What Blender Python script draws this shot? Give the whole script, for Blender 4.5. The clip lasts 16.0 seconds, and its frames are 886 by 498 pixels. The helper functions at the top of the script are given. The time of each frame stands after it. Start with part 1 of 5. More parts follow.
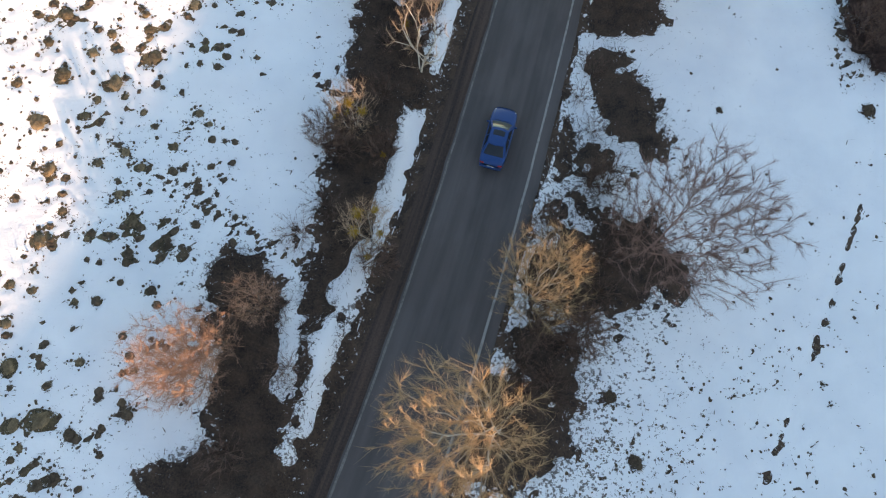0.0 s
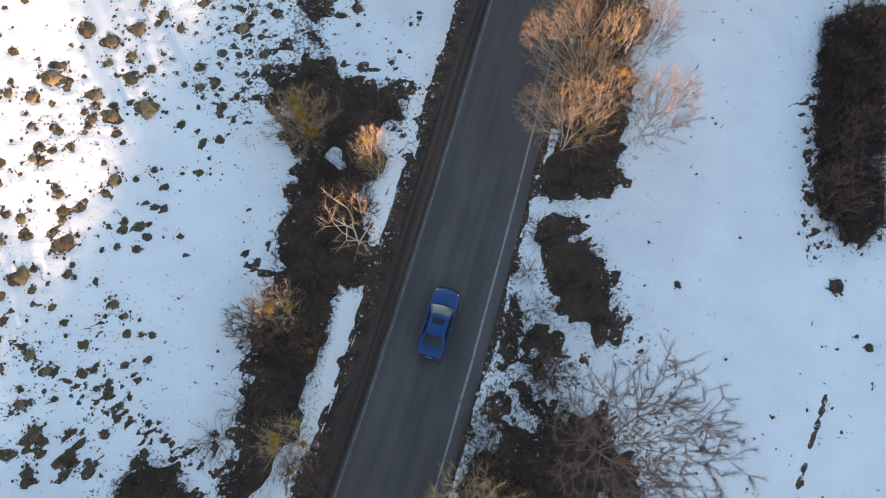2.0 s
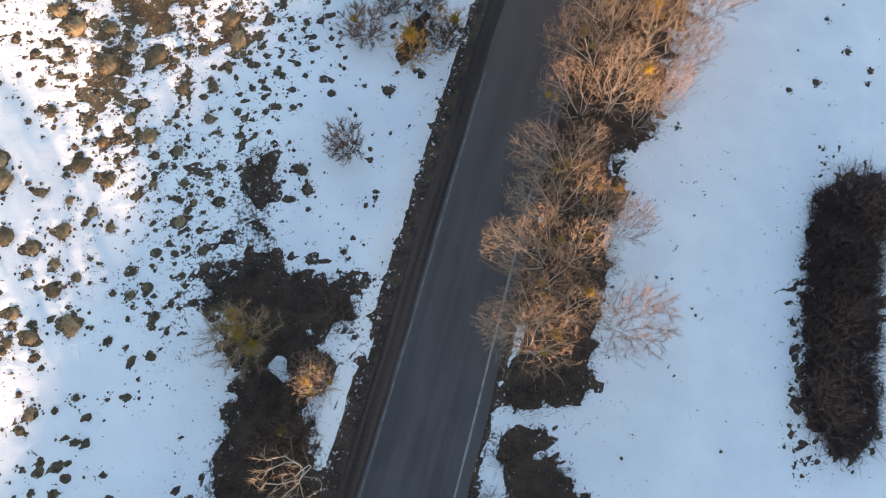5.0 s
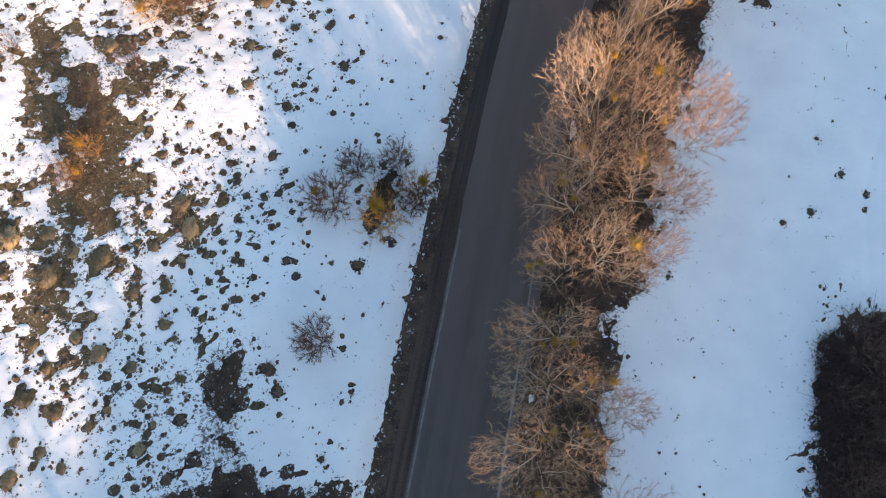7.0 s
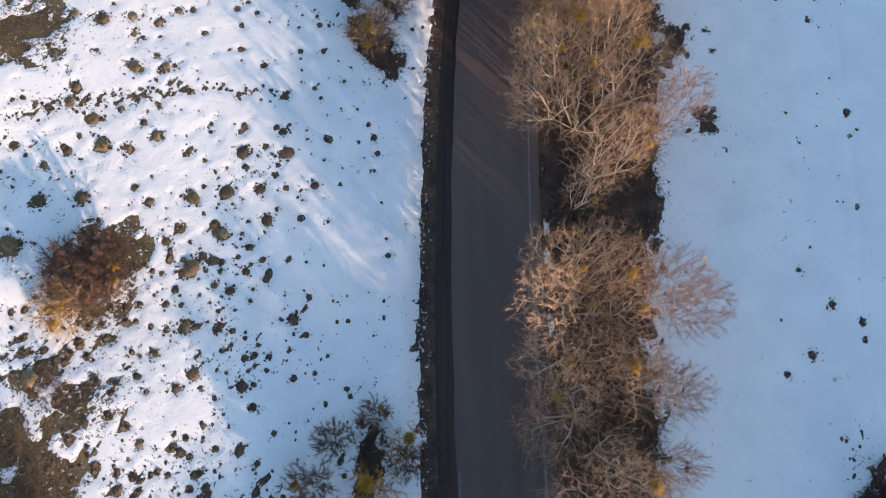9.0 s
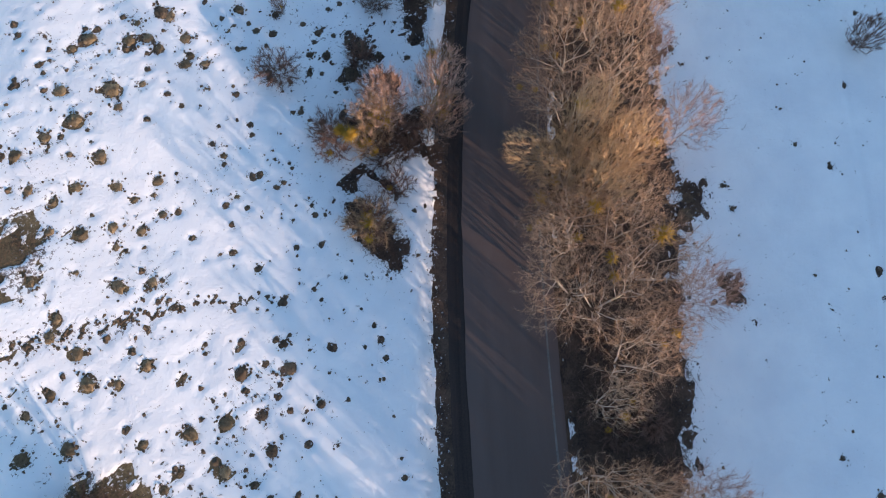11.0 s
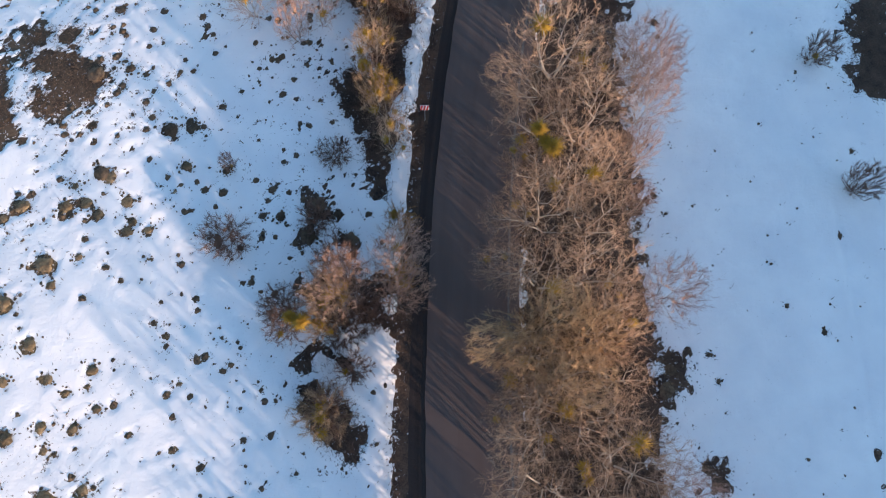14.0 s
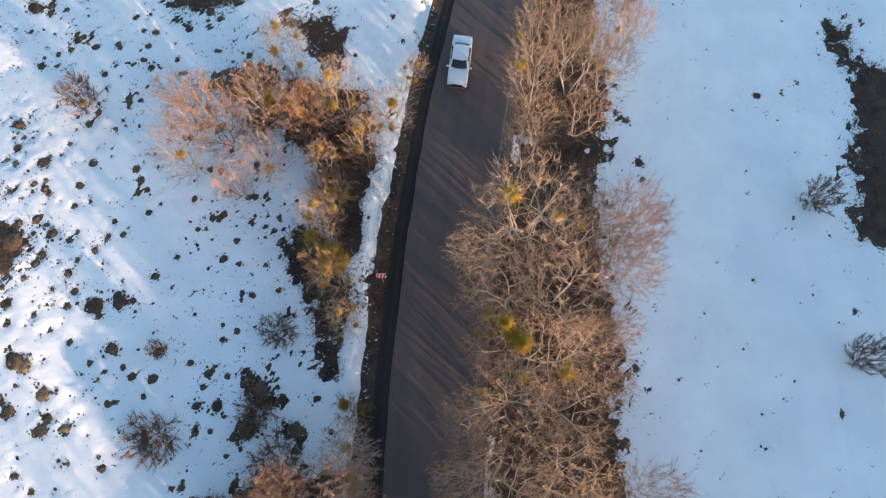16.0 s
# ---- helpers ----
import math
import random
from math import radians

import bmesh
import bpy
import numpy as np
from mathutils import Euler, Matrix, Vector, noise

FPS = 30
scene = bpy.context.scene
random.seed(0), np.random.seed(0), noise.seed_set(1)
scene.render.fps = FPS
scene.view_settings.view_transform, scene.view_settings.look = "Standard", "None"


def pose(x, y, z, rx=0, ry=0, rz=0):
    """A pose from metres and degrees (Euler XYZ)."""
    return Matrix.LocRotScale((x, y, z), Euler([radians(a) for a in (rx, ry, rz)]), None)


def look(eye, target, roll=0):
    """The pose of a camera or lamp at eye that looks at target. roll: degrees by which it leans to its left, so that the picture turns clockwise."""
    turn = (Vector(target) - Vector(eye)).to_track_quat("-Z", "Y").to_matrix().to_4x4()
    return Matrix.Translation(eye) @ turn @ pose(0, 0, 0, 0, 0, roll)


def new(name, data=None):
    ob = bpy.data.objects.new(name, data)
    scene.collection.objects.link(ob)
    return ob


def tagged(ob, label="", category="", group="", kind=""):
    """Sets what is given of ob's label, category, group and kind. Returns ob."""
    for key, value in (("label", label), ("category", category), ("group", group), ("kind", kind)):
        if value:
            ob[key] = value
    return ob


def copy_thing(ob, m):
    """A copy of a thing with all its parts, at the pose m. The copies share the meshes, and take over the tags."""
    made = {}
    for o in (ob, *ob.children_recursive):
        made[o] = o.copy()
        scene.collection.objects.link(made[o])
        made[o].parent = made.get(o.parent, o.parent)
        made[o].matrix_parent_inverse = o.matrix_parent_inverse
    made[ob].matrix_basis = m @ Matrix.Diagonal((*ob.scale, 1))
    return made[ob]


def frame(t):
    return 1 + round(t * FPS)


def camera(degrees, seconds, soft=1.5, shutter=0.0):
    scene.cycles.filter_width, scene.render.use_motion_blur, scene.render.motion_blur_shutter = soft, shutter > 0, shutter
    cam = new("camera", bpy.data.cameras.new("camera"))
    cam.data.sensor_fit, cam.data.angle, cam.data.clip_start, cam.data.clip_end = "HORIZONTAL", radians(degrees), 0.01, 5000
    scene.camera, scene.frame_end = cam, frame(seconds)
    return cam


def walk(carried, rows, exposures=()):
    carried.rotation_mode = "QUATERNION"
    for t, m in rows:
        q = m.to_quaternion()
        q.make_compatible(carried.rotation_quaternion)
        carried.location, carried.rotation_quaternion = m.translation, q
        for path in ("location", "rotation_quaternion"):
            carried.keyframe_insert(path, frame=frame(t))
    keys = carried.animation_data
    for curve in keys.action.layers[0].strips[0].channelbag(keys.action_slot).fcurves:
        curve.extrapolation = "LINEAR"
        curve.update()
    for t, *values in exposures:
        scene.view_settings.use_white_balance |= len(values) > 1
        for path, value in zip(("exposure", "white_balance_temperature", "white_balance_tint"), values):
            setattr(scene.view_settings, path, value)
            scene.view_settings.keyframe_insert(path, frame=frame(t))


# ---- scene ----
SKY_STRENGTH, SUN_STRENGTH, EXPOSURE, RIDGE = 0.15, 3.7, 1.60, 30.6
cam = camera(66.3, 16.0, 1.15)
METRES, EYE, TILT, LEAN, TURN = 105.0, 45.0, -76.1, 0.0, 0.0
ROWS = [
    (0.0, 0.0, 0.0, 0.0, 0.0, 0.0, -0.0),
    (0.5, 0.0124, 0.007, 0.0238, -0.07, 0.07, -0.15),
    (1.0, 0.0226, 0.0139, 0.0537, -0.13, 0.05, -0.32),
    (1.5, 0.0318, 0.0214, 0.0874, -0.13, 0.04, -0.47),
    (2.0, 0.0392, 0.0303, 0.1233, -0.18, 0.15, -0.54),
    (2.5, 0.0467, 0.0393, 0.1603, -0.18, 0.15, -0.62),
    (3.0, 0.0529, 0.0471, 0.1929, -0.32, 0.27, -0.67),
    (5.5, 0.0674, 0.0761, 0.2848, -0.47, 0.12, -0.5),
    (6.0, 0.0692, 0.0848, 0.3155, -0.67, 0.05, 0.18),
    (6.5, 0.0711, 0.0939, 0.3498, -0.93, 0.09, 1.03),
    (7.0, 0.0746, 0.1042, 0.3879, -1.49, -0.0, 3.54),
    (7.5, 0.0777, 0.1146, 0.4274, -2.57, -0.17, 7.49),
    (8.0, 0.0821, 0.1247, 0.4684, -3.1, -0.33, 9.58),
    (8.5, 0.0879, 0.1349, 0.5099, -3.65, -0.5, 11.83),
    (9.0, 0.0953, 0.145, 0.5508, -4.93, -0.82, 16.48),
    (9.5, 0.1039, 0.155, 0.5917, -5.52, -1.01, 18.67),
    (10.0, 0.1136, 0.1649, 0.6327, -5.69, -1.11, 19.36),
    (12.5, 0.1525, 0.1915, 0.7405, -5.62, -0.81, 19.79),
    (13.0, 0.1654, 0.197, 0.7554, -5.58, -0.74, 19.8),
    (13.5, 0.182, 0.2037, 0.775, -5.58, -0.72, 19.77),
    (14.0, 0.1994, 0.2129, 0.7976, -5.59, -0.71, 19.7),
    (14.5, 0.2175, 0.2274, 0.8227, -5.64, -0.72, 19.64),
    (15.0, 0.237, 0.2415, 0.8516, -5.66, -0.76, 19.55),
    (15.5, 0.2551, 0.2506, 0.8803, -5.71, -0.78, 19.47),
    (16.0, 0.2711, 0.2597, 0.9056, -5.77, -0.78, 19.42),
]
walk(cam, [(t, pose(0, 0, EYE, TILT, LEAN, TURN) @ pose(METRES * x, METRES * y, METRES * z, 90 + pitch, roll, yaw)) for t, x, y, z, yaw, pitch, roll in ROWS],
     [(0.0, EXPOSURE, 7350, 13), (6.0, EXPOSURE - 0.06, 6950, 12), (8.0, EXPOSURE - 0.34, 6450, 10.5), (10.0, EXPOSURE - 0.57, 6000, 10), (12.5, EXPOSURE - 0.57, 5700, 10.5), (14.0, EXPOSURE - 0.45, 5800, 8.5), (16.0, EXPOSURE - 0.26, 6350, 7.5)])

# small tussocks in the snow: from d to d and y to y, how many, smallest and largest radius
SPOT_ZONES = [(10.5, 14.5, 92, 130, 130, 0.06, 0.22), (12, 27, -9, 5, 420, 0.04, 0.13), (24.6, 27.2, 24, 50, 260, 0.05, 0.22), (9, 15, 60, 125, 120, 0.05, 0.2), (-44, -17, -14, 75, 2900, 0.06, 0.34), (-46, -14, 40, 150, 2200, 0.06, 0.30), (-24, -8, 40, 85, 300, 0.06, 0.22), (-18, -6, 85, 150, 160, 0.06, 0.24),
              (8, 40, -14, 14, 420, 0.05, 0.16), (8, 40, 14, 40, 140, 0.04, 0.14), (6, 40, 40, 150, 380, 0.04, 0.15), (-20, -5, -14, 40, 90, 0.05, 0.2)]
# larger tussocks: x, y, radius
TUSSOCKS_A = [(-22.3, -3.5, 0.54), (12.3, -2.9, 0.55), (-24.3, -1.8, 0.34), (-21.8, -1.0, 0.41), (-24.8, -0.5, 0.48), (-23.4, -0.2, 0.76), (-18.9, 0.1, 0.49), (25.8, 0.7, 0.24),
              (10.9, 1.2, 0.47), (25.5, 2.1, 0.24), (-25.5, 2.8, 0.56), (-21.8, 3.2, 0.35), (-26.0, 5.3, 0.42), (-22.5, 6.8, 0.25), (-24.9, 7.4, 0.32), (-26.1, 7.7, 0.32),
              (-18.4, 7.7, 0.39), (-25.0, 8.8, 0.25), (-20.0, 10.0, 0.47), (-25.0, 10.5, 0.55), (-17.8, 10.6, 0.43), (-22.4, 10.8, 0.32), (-13.9, 11.1, 0.37), (-20.0, 12.2, 0.50),
              (-24.0, 12.6, 0.34), (-13.9, 12.9, 0.30), (-21.0, 13.9, 0.40), (-25.1, 15.3, 0.53), (-16.4, 15.4, 0.20), (-15.2, 15.8, 0.20), (-20.0, 15.9, 0.41), (-22.4, 16.0, 0.36)]
TUSSOCKS_B = [(-21.0, 16.9, 0.44), (14.0, 17.3, 0.39), (-18.1, 17.6, 0.34), (34.3, 18.4, 0.28), (-26.2, 18.4, 0.76), (-23.5, 19.2, 0.35), (-16.1, 19.5, 0.31), (-20.2, 19.9, 0.30),
              (-16.8, 20.2, 0.43), (-23.0, 20.4, 0.37), (-21.4, 20.9, 0.30), (-27.6, 21.0, 0.46), (-22.1, 21.8, 0.68), (-25.1, 22.0, 0.63), (32.7, 22.9, 0.55), (21.2, 22.9, 0.29),
              (-23.7, 23.8, 0.53), (-20.0, 24.1, 0.73), (-26.3, 24.2, 0.47), (-22.7, 25.5, 0.46), (-20.4, 25.5, 0.31), (-20.5, 26.1, 0.48), (-25.6, 26.5, 0.56), (-20.8, 27.3, 0.41),
              (-17.8, 28.6, 0.53), (-22.7, 29.6, 0.36), (-15.5, 29.6, 0.35), (-20.6, 30.7, 0.38), (-23.1, 31.8, 0.36), (-19.7, 32.8, 0.46), (-14.2, 33.2, 0.32), (-18.5, 33.2, 0.66)]
TUSSOCKS_C = [(-23.4, 34.0, 0.57), (-24.8, 34.0, 0.48), (-16.5, 34.1, 0.79), (-19.7, 34.6, 0.59), (-22.5, 35.6, 0.74), (-17.8, 36.2, 0.60), (-13.2, 36.2, 0.45), (-21.9, 36.6, 0.35),
              (-12.4, 36.8, 0.33), (-16.6, 37.2, 0.45), (-19.3, 37.3, 0.40), (-17.9, 38.1, 0.57), (-19.4, 39.0, 0.64), (-9.2, 39.5, 0.43), (-20.9, 39.6, 0.68), (0.1, 40.0, 0.33),
              (-17.8, 40.2, 0.69), (-15.0, 40.7, 0.46), (-10.9, 41.5, 0.60), (-16.2, 41.7, 0.46), (-17.7, 42.4, 0.46), (-19.4, 42.7, 0.45), (-10.1, 42.9, 0.34), (-13.7, 43.0, 0.35),
              (-8.5, 43.1, 0.39), (-21.7, 43.3, 1.02), (-12.7, 44.0, 0.35), (-15.6, 44.0, 0.68), (-10.8, 44.2, 0.47), (-22.1, 44.5, 0.90), (-2.6, 44.6, 0.41), (-17.4, 44.9, 0.84)]
TUSSOCKS_D = [(-9.3, 44.9, 0.32), (-15.2, 45.5, 0.39), (-8.5, 45.7, 0.31), (-3.3, 46.0, 0.63), (-11.5, 46.6, 0.48), (-16.3, 46.8, 0.60), (-13.5, 47.5, 0.69), (-15.3, 47.7, 0.35),
              (-17.2, 48.1, 0.52), (-9.1, 48.3, 0.33), (-19.7, 48.6, 0.54), (-14.8, 48.6, 0.56), (-12.3, 48.7, 0.32), (-9.7, 49.3, 0.49), (-7.4, 49.6, 0.33), (-14.0, 50.0, 0.36),
              (25.8, 51.2, 0.31), (-11.7, 51.5, 0.58), (-9.6, 51.9, 0.50), (-4.2, 52.4, 0.30), (-16.7, 52.7, 1.13), (-19.0, 52.8, 0.48), (-12.6, 53.1, 0.33), (2.9, 53.1, 0.44),
              (-5.4, 53.6, 0.30), (-8.8, 53.7, 0.38), (-13.7, 53.8, 0.91), (-15.3, 54.3, 0.65), (-10.6, 54.6, 0.51), (-11.5, 54.9, 0.38), (35.7, 55.0, 0.28), (-18.9, 55.2, 1.00)]
TUSSOCKS_E = [(-16.8, 55.5, 0.73), (38.0, 55.7, 0.35), (-8.4, 56.0, 0.94), (-20.0, 56.3, 0.88), (42.8, 56.9, 0.20), (-11.0, 57.2, 0.51), (-4.7, 57.5, 0.26), (-9.0, 57.7, 0.78),
              (-6.3, 58.4, 0.40), (41.2, 58.8, 0.35), (-8.5, 59.0, 0.35), (-2.1, 60.4, 0.30), (-5.5, 60.9, 0.30), (-10.2, 61.4, 0.43), (40.0, 62.0, 0.25), (-8.6, 63.8, 0.35),
              (-1.5, 64.0, 0.31), (-1.9, 65.5, 0.43), (-5.9, 66.6, 0.42), (0.2, 67.0, 0.28), (-4.6, 67.2, 0.46), (-2.0, 68.5, 0.32), (2.4, 69.1, 0.45), (-6.7, 69.2, 0.35),
              (-14.0, 69.6, 0.80), (-2.5, 69.9, 0.40), (-4.5, 70.5, 0.47), (-5.7, 70.7, 0.31), (-1.3, 72.2, 0.49), (-5.4, 72.4, 0.32), (1.6, 72.9, 0.25), (-2.2, 72.9, 0.36)]
TUSSOCKS_F = [(50.3, 73.3, 0.28), (0.0, 73.3, 0.41), (-3.5, 74.5, 0.77), (-1.9, 74.6, 0.45), (0.7, 75.1, 0.29), (-2.5, 75.3, 0.37), (38.3, 75.4, 0.58), (6.5, 75.6, 0.21),
              (-0.9, 76.5, 0.54), (38.0, 76.7, 0.40), (2.3, 76.7, 0.51), (-4.6, 76.8, 0.37), (-3.5, 77.5, 0.33), (6.3, 78.6, 0.44), (-14.1, 78.6, 0.89), (2.4, 79.2, 0.38),
              (-0.0, 79.5, 0.59), (-2.2, 79.7, 0.59), (-5.1, 80.0, 0.37), (-9.3, 81.3, 0.64), (11.7, 81.5, 0.27), (-11.9, 81.6, 0.54), (4.9, 81.7, 0.61), (41.7, 82.0, 0.29),
              (8.3, 82.1, 0.28), (1.8, 82.4, 0.52), (51.2, 82.5, 0.26), (37.7, 82.7, 0.73), (-1.7, 83.5, 0.36), (5.1, 83.5, 0.36), (42.0, 84.0, 0.29), (38.6, 84.0, 0.65)]
TUSSOCKS_G = [(-11.2, 84.2, 0.36), (-5.7, 84.4, 0.42), (-3.7, 85.0, 0.47), (-7.4, 85.0, 0.66), (-9.6, 85.1, 0.41), (49.5, 85.3, 0.26), (-7.6, 87.2, 0.60), (-8.9, 88.8, 0.53),
              (5.0, 89.4, 0.32), (-8.2, 89.9, 0.46), (-2.0, 90.6, 0.44), (-4.2, 90.9, 0.61), (-6.4, 92.7, 0.27), (-9.2, 92.9, 0.47), (-3.7, 93.8, 0.35), (-1.9, 94.6, 0.41),
              (5.1, 95.2, 0.30), (-3.6, 95.3, 0.45), (62.0, 95.3, 0.30), (-5.5, 95.3, 0.53), (-0.2, 95.3, 0.41), (44.0, 95.5, 0.26), (-7.4, 96.1, 0.39), (-0.4, 97.0, 0.27),
              (-1.7, 97.0, 0.33), (43.7, 97.3, 0.39), (0.1, 98.0, 0.50), (-6.8, 98.2, 0.40), (-2.5, 98.3, 0.50), (5.1, 98.7, 0.26), (-5.1, 99.0, 0.49), (-8.1, 99.6, 0.44)]
TUSSOCKS_H = [(21.5, 100.6, 0.33), (-3.1, 100.9, 0.64), (47.1, 100.9, 0.18), (-5.0, 101.6, 0.33), (19.3, 101.6, 0.73), (-8.4, 102.4, 0.62), (16.4, 102.7, 0.80), (21.3, 103.1, 0.33),
              (-6.3, 103.3, 0.49), (61.2, 103.7, 0.21), (19.1, 103.7, 0.41), (-4.2, 104.2, 0.75), (5.5, 104.4, 0.22), (-1.1, 104.6, 0.43), (15.0, 104.8, 0.42), (18.0, 104.9, 0.65),
              (13.8, 105.3, 0.37), (1.0, 106.1, 0.35), (-1.3, 106.2, 0.86), (5.8, 106.7, 0.45), (-4.7, 106.9, 0.67), (4.4, 107.0, 0.46), (15.1, 107.1, 0.32), (5.0, 107.6, 0.40),
              (2.9, 108.9, 0.45), (8.3, 109.1, 0.23), (4.9, 109.3, 0.62), (12.2, 109.6, 0.38), (2.3, 110.0, 0.49), (0.9, 110.2, 0.63), (-3.2, 110.5, 0.39), (9.7, 110.8, 0.47)]
TUSSOCKS_I = [(50.6, 110.8, 0.33), (-1.9, 111.1, 0.71), (4.3, 111.4, 0.55), (1.9, 111.5, 0.41), (3.8, 112.0, 0.64), (51.0, 112.2, 0.39), (11.6, 113.6, 0.31), (10.9, 113.8, 0.49),
              (9.3, 114.0, 0.75), (10.8, 114.3, 0.40), (66.5, 114.5, 0.21), (13.5, 114.8, 0.33), (64.1, 114.9, 0.31), (68.5, 114.9, 0.26), (8.3, 115.4, 0.33), (-3.4, 115.6, 0.54),
              (4.1, 116.0, 0.35), (51.4, 116.0, 0.39), (74.8, 118.4, 0.66), (6.9, 118.7, 0.37), (7.8, 120.0, 0.50), (5.2, 120.1, 0.90), (75.0, 120.1, 0.39), (8.1, 123.0, 0.34),
              (8.2, 125.5, 0.43), (6.7, 127.3, 0.34), (4.3, 128.1, 0.46), (7.1, 129.2, 0.52), (3.4, 129.3, 0.28), (13.5, 130.3, 0.27), (17.1, 131.0, 0.41), (14.6, 132.0, 0.23)]
TUSSOCKS_J = [(9.4, 133.8, 0.27), (12.3, 135.2, 0.41), (10.9, 138.1, 0.32), (10.0, 138.9, 0.51)]
# trodden lines across the snow: x, y to x, y
TRAILS = [(33.4, 25.2, 32.1, 17.9), (32.1, 17.9, 28.3, 10.0), (28.3, 10.0, 25.3, 4.4), (25.3, 4.4, 20.4, -4.3), (33.4, 25.2, 35.0, 30.0), (40.7, 48.7, 42.7, 57.2),
          (42.7, 57.2, 45.7, 63.1), (45.7, 63.1, 50.1, 73.4), (50.1, 73.4, 58.0, 92.0)]
WHEEL_TRACKS = [(37.2, 137.0, 36.0, 131.5), (36.0, 131.5, 36.2, 127.5), (38.6, 137.0, 37.4, 131.5), (37.4, 131.5, 37.6, 127.5)]
FOOTPRINTS = [(-23.2, 18.7, -18.0, 14.6), (-18.0, 14.6, -13.8, 12.5), (-13.8, 12.5, -9.5, 9.7), (-11.0, 88.9, -3.0, 88.5), (-3.0, 88.5, 1.6, 87.9), (1.6, 87.9, 5.9, 86.7), (-15.0, 88.4, -7.2, 88.4), (-7.2, 88.4, -0.4, 88.3)]

# tufts that stand in lines along old furrows
TUFT_ROWS = [(-12.1, 61.7, -11.5, 55.4), (-11.5, 55.4, -10.8, 46.2), (-10.8, 46.2, -10.0, 38.6), (-11.6, 60.7, -11.5, 54.2), (-11.6, 54.2, -11.7, 44.8), (-13.4, 54.4, -10.7, 54.5)]

SUN_AZ, SUN_EL = 155.0, 10.0          # degrees clockwise from +y towards the sun; height over the horizon
SUN_X, SUN_Y = math.sin(radians(SUN_AZ)), math.cos(radians(SUN_AZ))

# ---- world, sun, exposure ----
world = bpy.data.worlds.new("winter_sky")
scene.world = world
world.use_nodes = True
wn = world.node_tree
sky = wn.nodes.new("ShaderNodeTexSky")
sky.sky_type, sky.sun_disc = "NISHITA", False
sky.sun_elevation, sky.sun_rotation = radians(SUN_EL), radians(SUN_AZ)
sky.air_density, sky.dust_density, sky.ozone_density = 1.0, 0.5, 1.35
wn.nodes["Background"].inputs["Strength"].default_value = SKY_STRENGTH
wn.links.new(sky.outputs[0], wn.nodes["Background"].inputs["Color"])
sun = new("sun", bpy.data.lights.new("sun", "SUN"))
sun.data.energy, sun.data.angle, sun.data.color = SUN_STRENGTH, radians(0.5), (1.0, 0.672, 0.44)
sun.matrix_world = look((0, 0, 0), (-SUN_X * math.cos(radians(SUN_EL)), -SUN_Y * math.cos(radians(SUN_EL)), -math.sin(radians(SUN_EL))))

# ---- noise and terrain ----
_rng = np.random.default_rng(7)
_lattice = _rng.random((256, 256))


def vnoise(x, y, size):
    """Smooth value noise, -1 to 1, with cells of that size in metres."""
    x, y = np.asarray(x, float) / size + 91.3, np.asarray(y, float) / size + 37.7
    xi, yi = np.floor(x).astype(int), np.floor(y).astype(int)
    fx, fy = x - xi, y - yi
    fx, fy = fx * fx * (3 - 2 * fx), fy * fy * (3 - 2 * fy)
    a, b = _lattice[xi & 255, yi & 255], _lattice[(xi + 1) & 255, yi & 255]
    c, d = _lattice[xi & 255, (yi + 1) & 255], _lattice[(xi + 1) & 255, (yi + 1) & 255]
    return 2 * ((a * (1 - fx) + b * fx) * (1 - fy) + (c * (1 - fx) + d * fx) * fy) - 1


def fbm(x, y, size, octaves=4):
    return sum(vnoise(x + 13.7 * k, y - 7.1 * k, size / 2 ** k) * 0.55 ** k for k in range(octaves))


def smooth(a, b, v):
    t = np.clip((v - a) / (b - a), 0, 1)
    return t * t * (3 - 2 * t)


def road_x(y):
    """The road's centre line."""
    y = np.asarray(y, float)
    v = np.clip(y, -15, 140) / 50
    x = np.polyval((0.0121, 1.9902, -4.7409, 16.8644, -2.0755), v)
    slope = np.polyval((0.0484, 5.9706, -9.4818, 16.8644), v) / 50
    return x + slope * (y - np.clip(y, -15, 140))


def slope_z(d, y):
    """The hillside: d metres right of the road's centre line."""
    d, y = np.asarray(d, float), np.asarray(y, float)
    dd, v = np.clip(d, -40, 36) / 30, np.clip(y, -14, 134) / 50
    z = (0.906 - 6.423 * v + 1.086 * v ** 2 - 0.008 * v ** 3 - 3.61 * dd + 1.642 * dd ** 2 - 0.277 * dd ** 3
         + 0.78 * dd * v - 0.368 * dd * v ** 2 + 1.974 * dd ** 2 * v - 1.208 * dd ** 2 * v ** 2)
    return z - 0.06 * (np.clip(d, -200, 120) - np.clip(d, -40, 36)) - 0.03 * (np.clip(y, -90, 250) - np.clip(y, -14, 134))


# the skyline of the unseen ridge, set by where sunlight ends: metres along it, metres above or below its mean height
CREST_W = (-90, -60, -45, -36, -30, -15, -10, -6, 0, 6, 12, 18, 24, 30, 36, 42, 48, 60)
CREST_Z = (-1.5, -3.4, -5.2, -6.8, -7.6, -7.9, -7.7, -7.0, -5.7, -5.4, -5.4, -4.2, -2.2, -1.8, -2.3, -2.7, -2.8, -3.0)


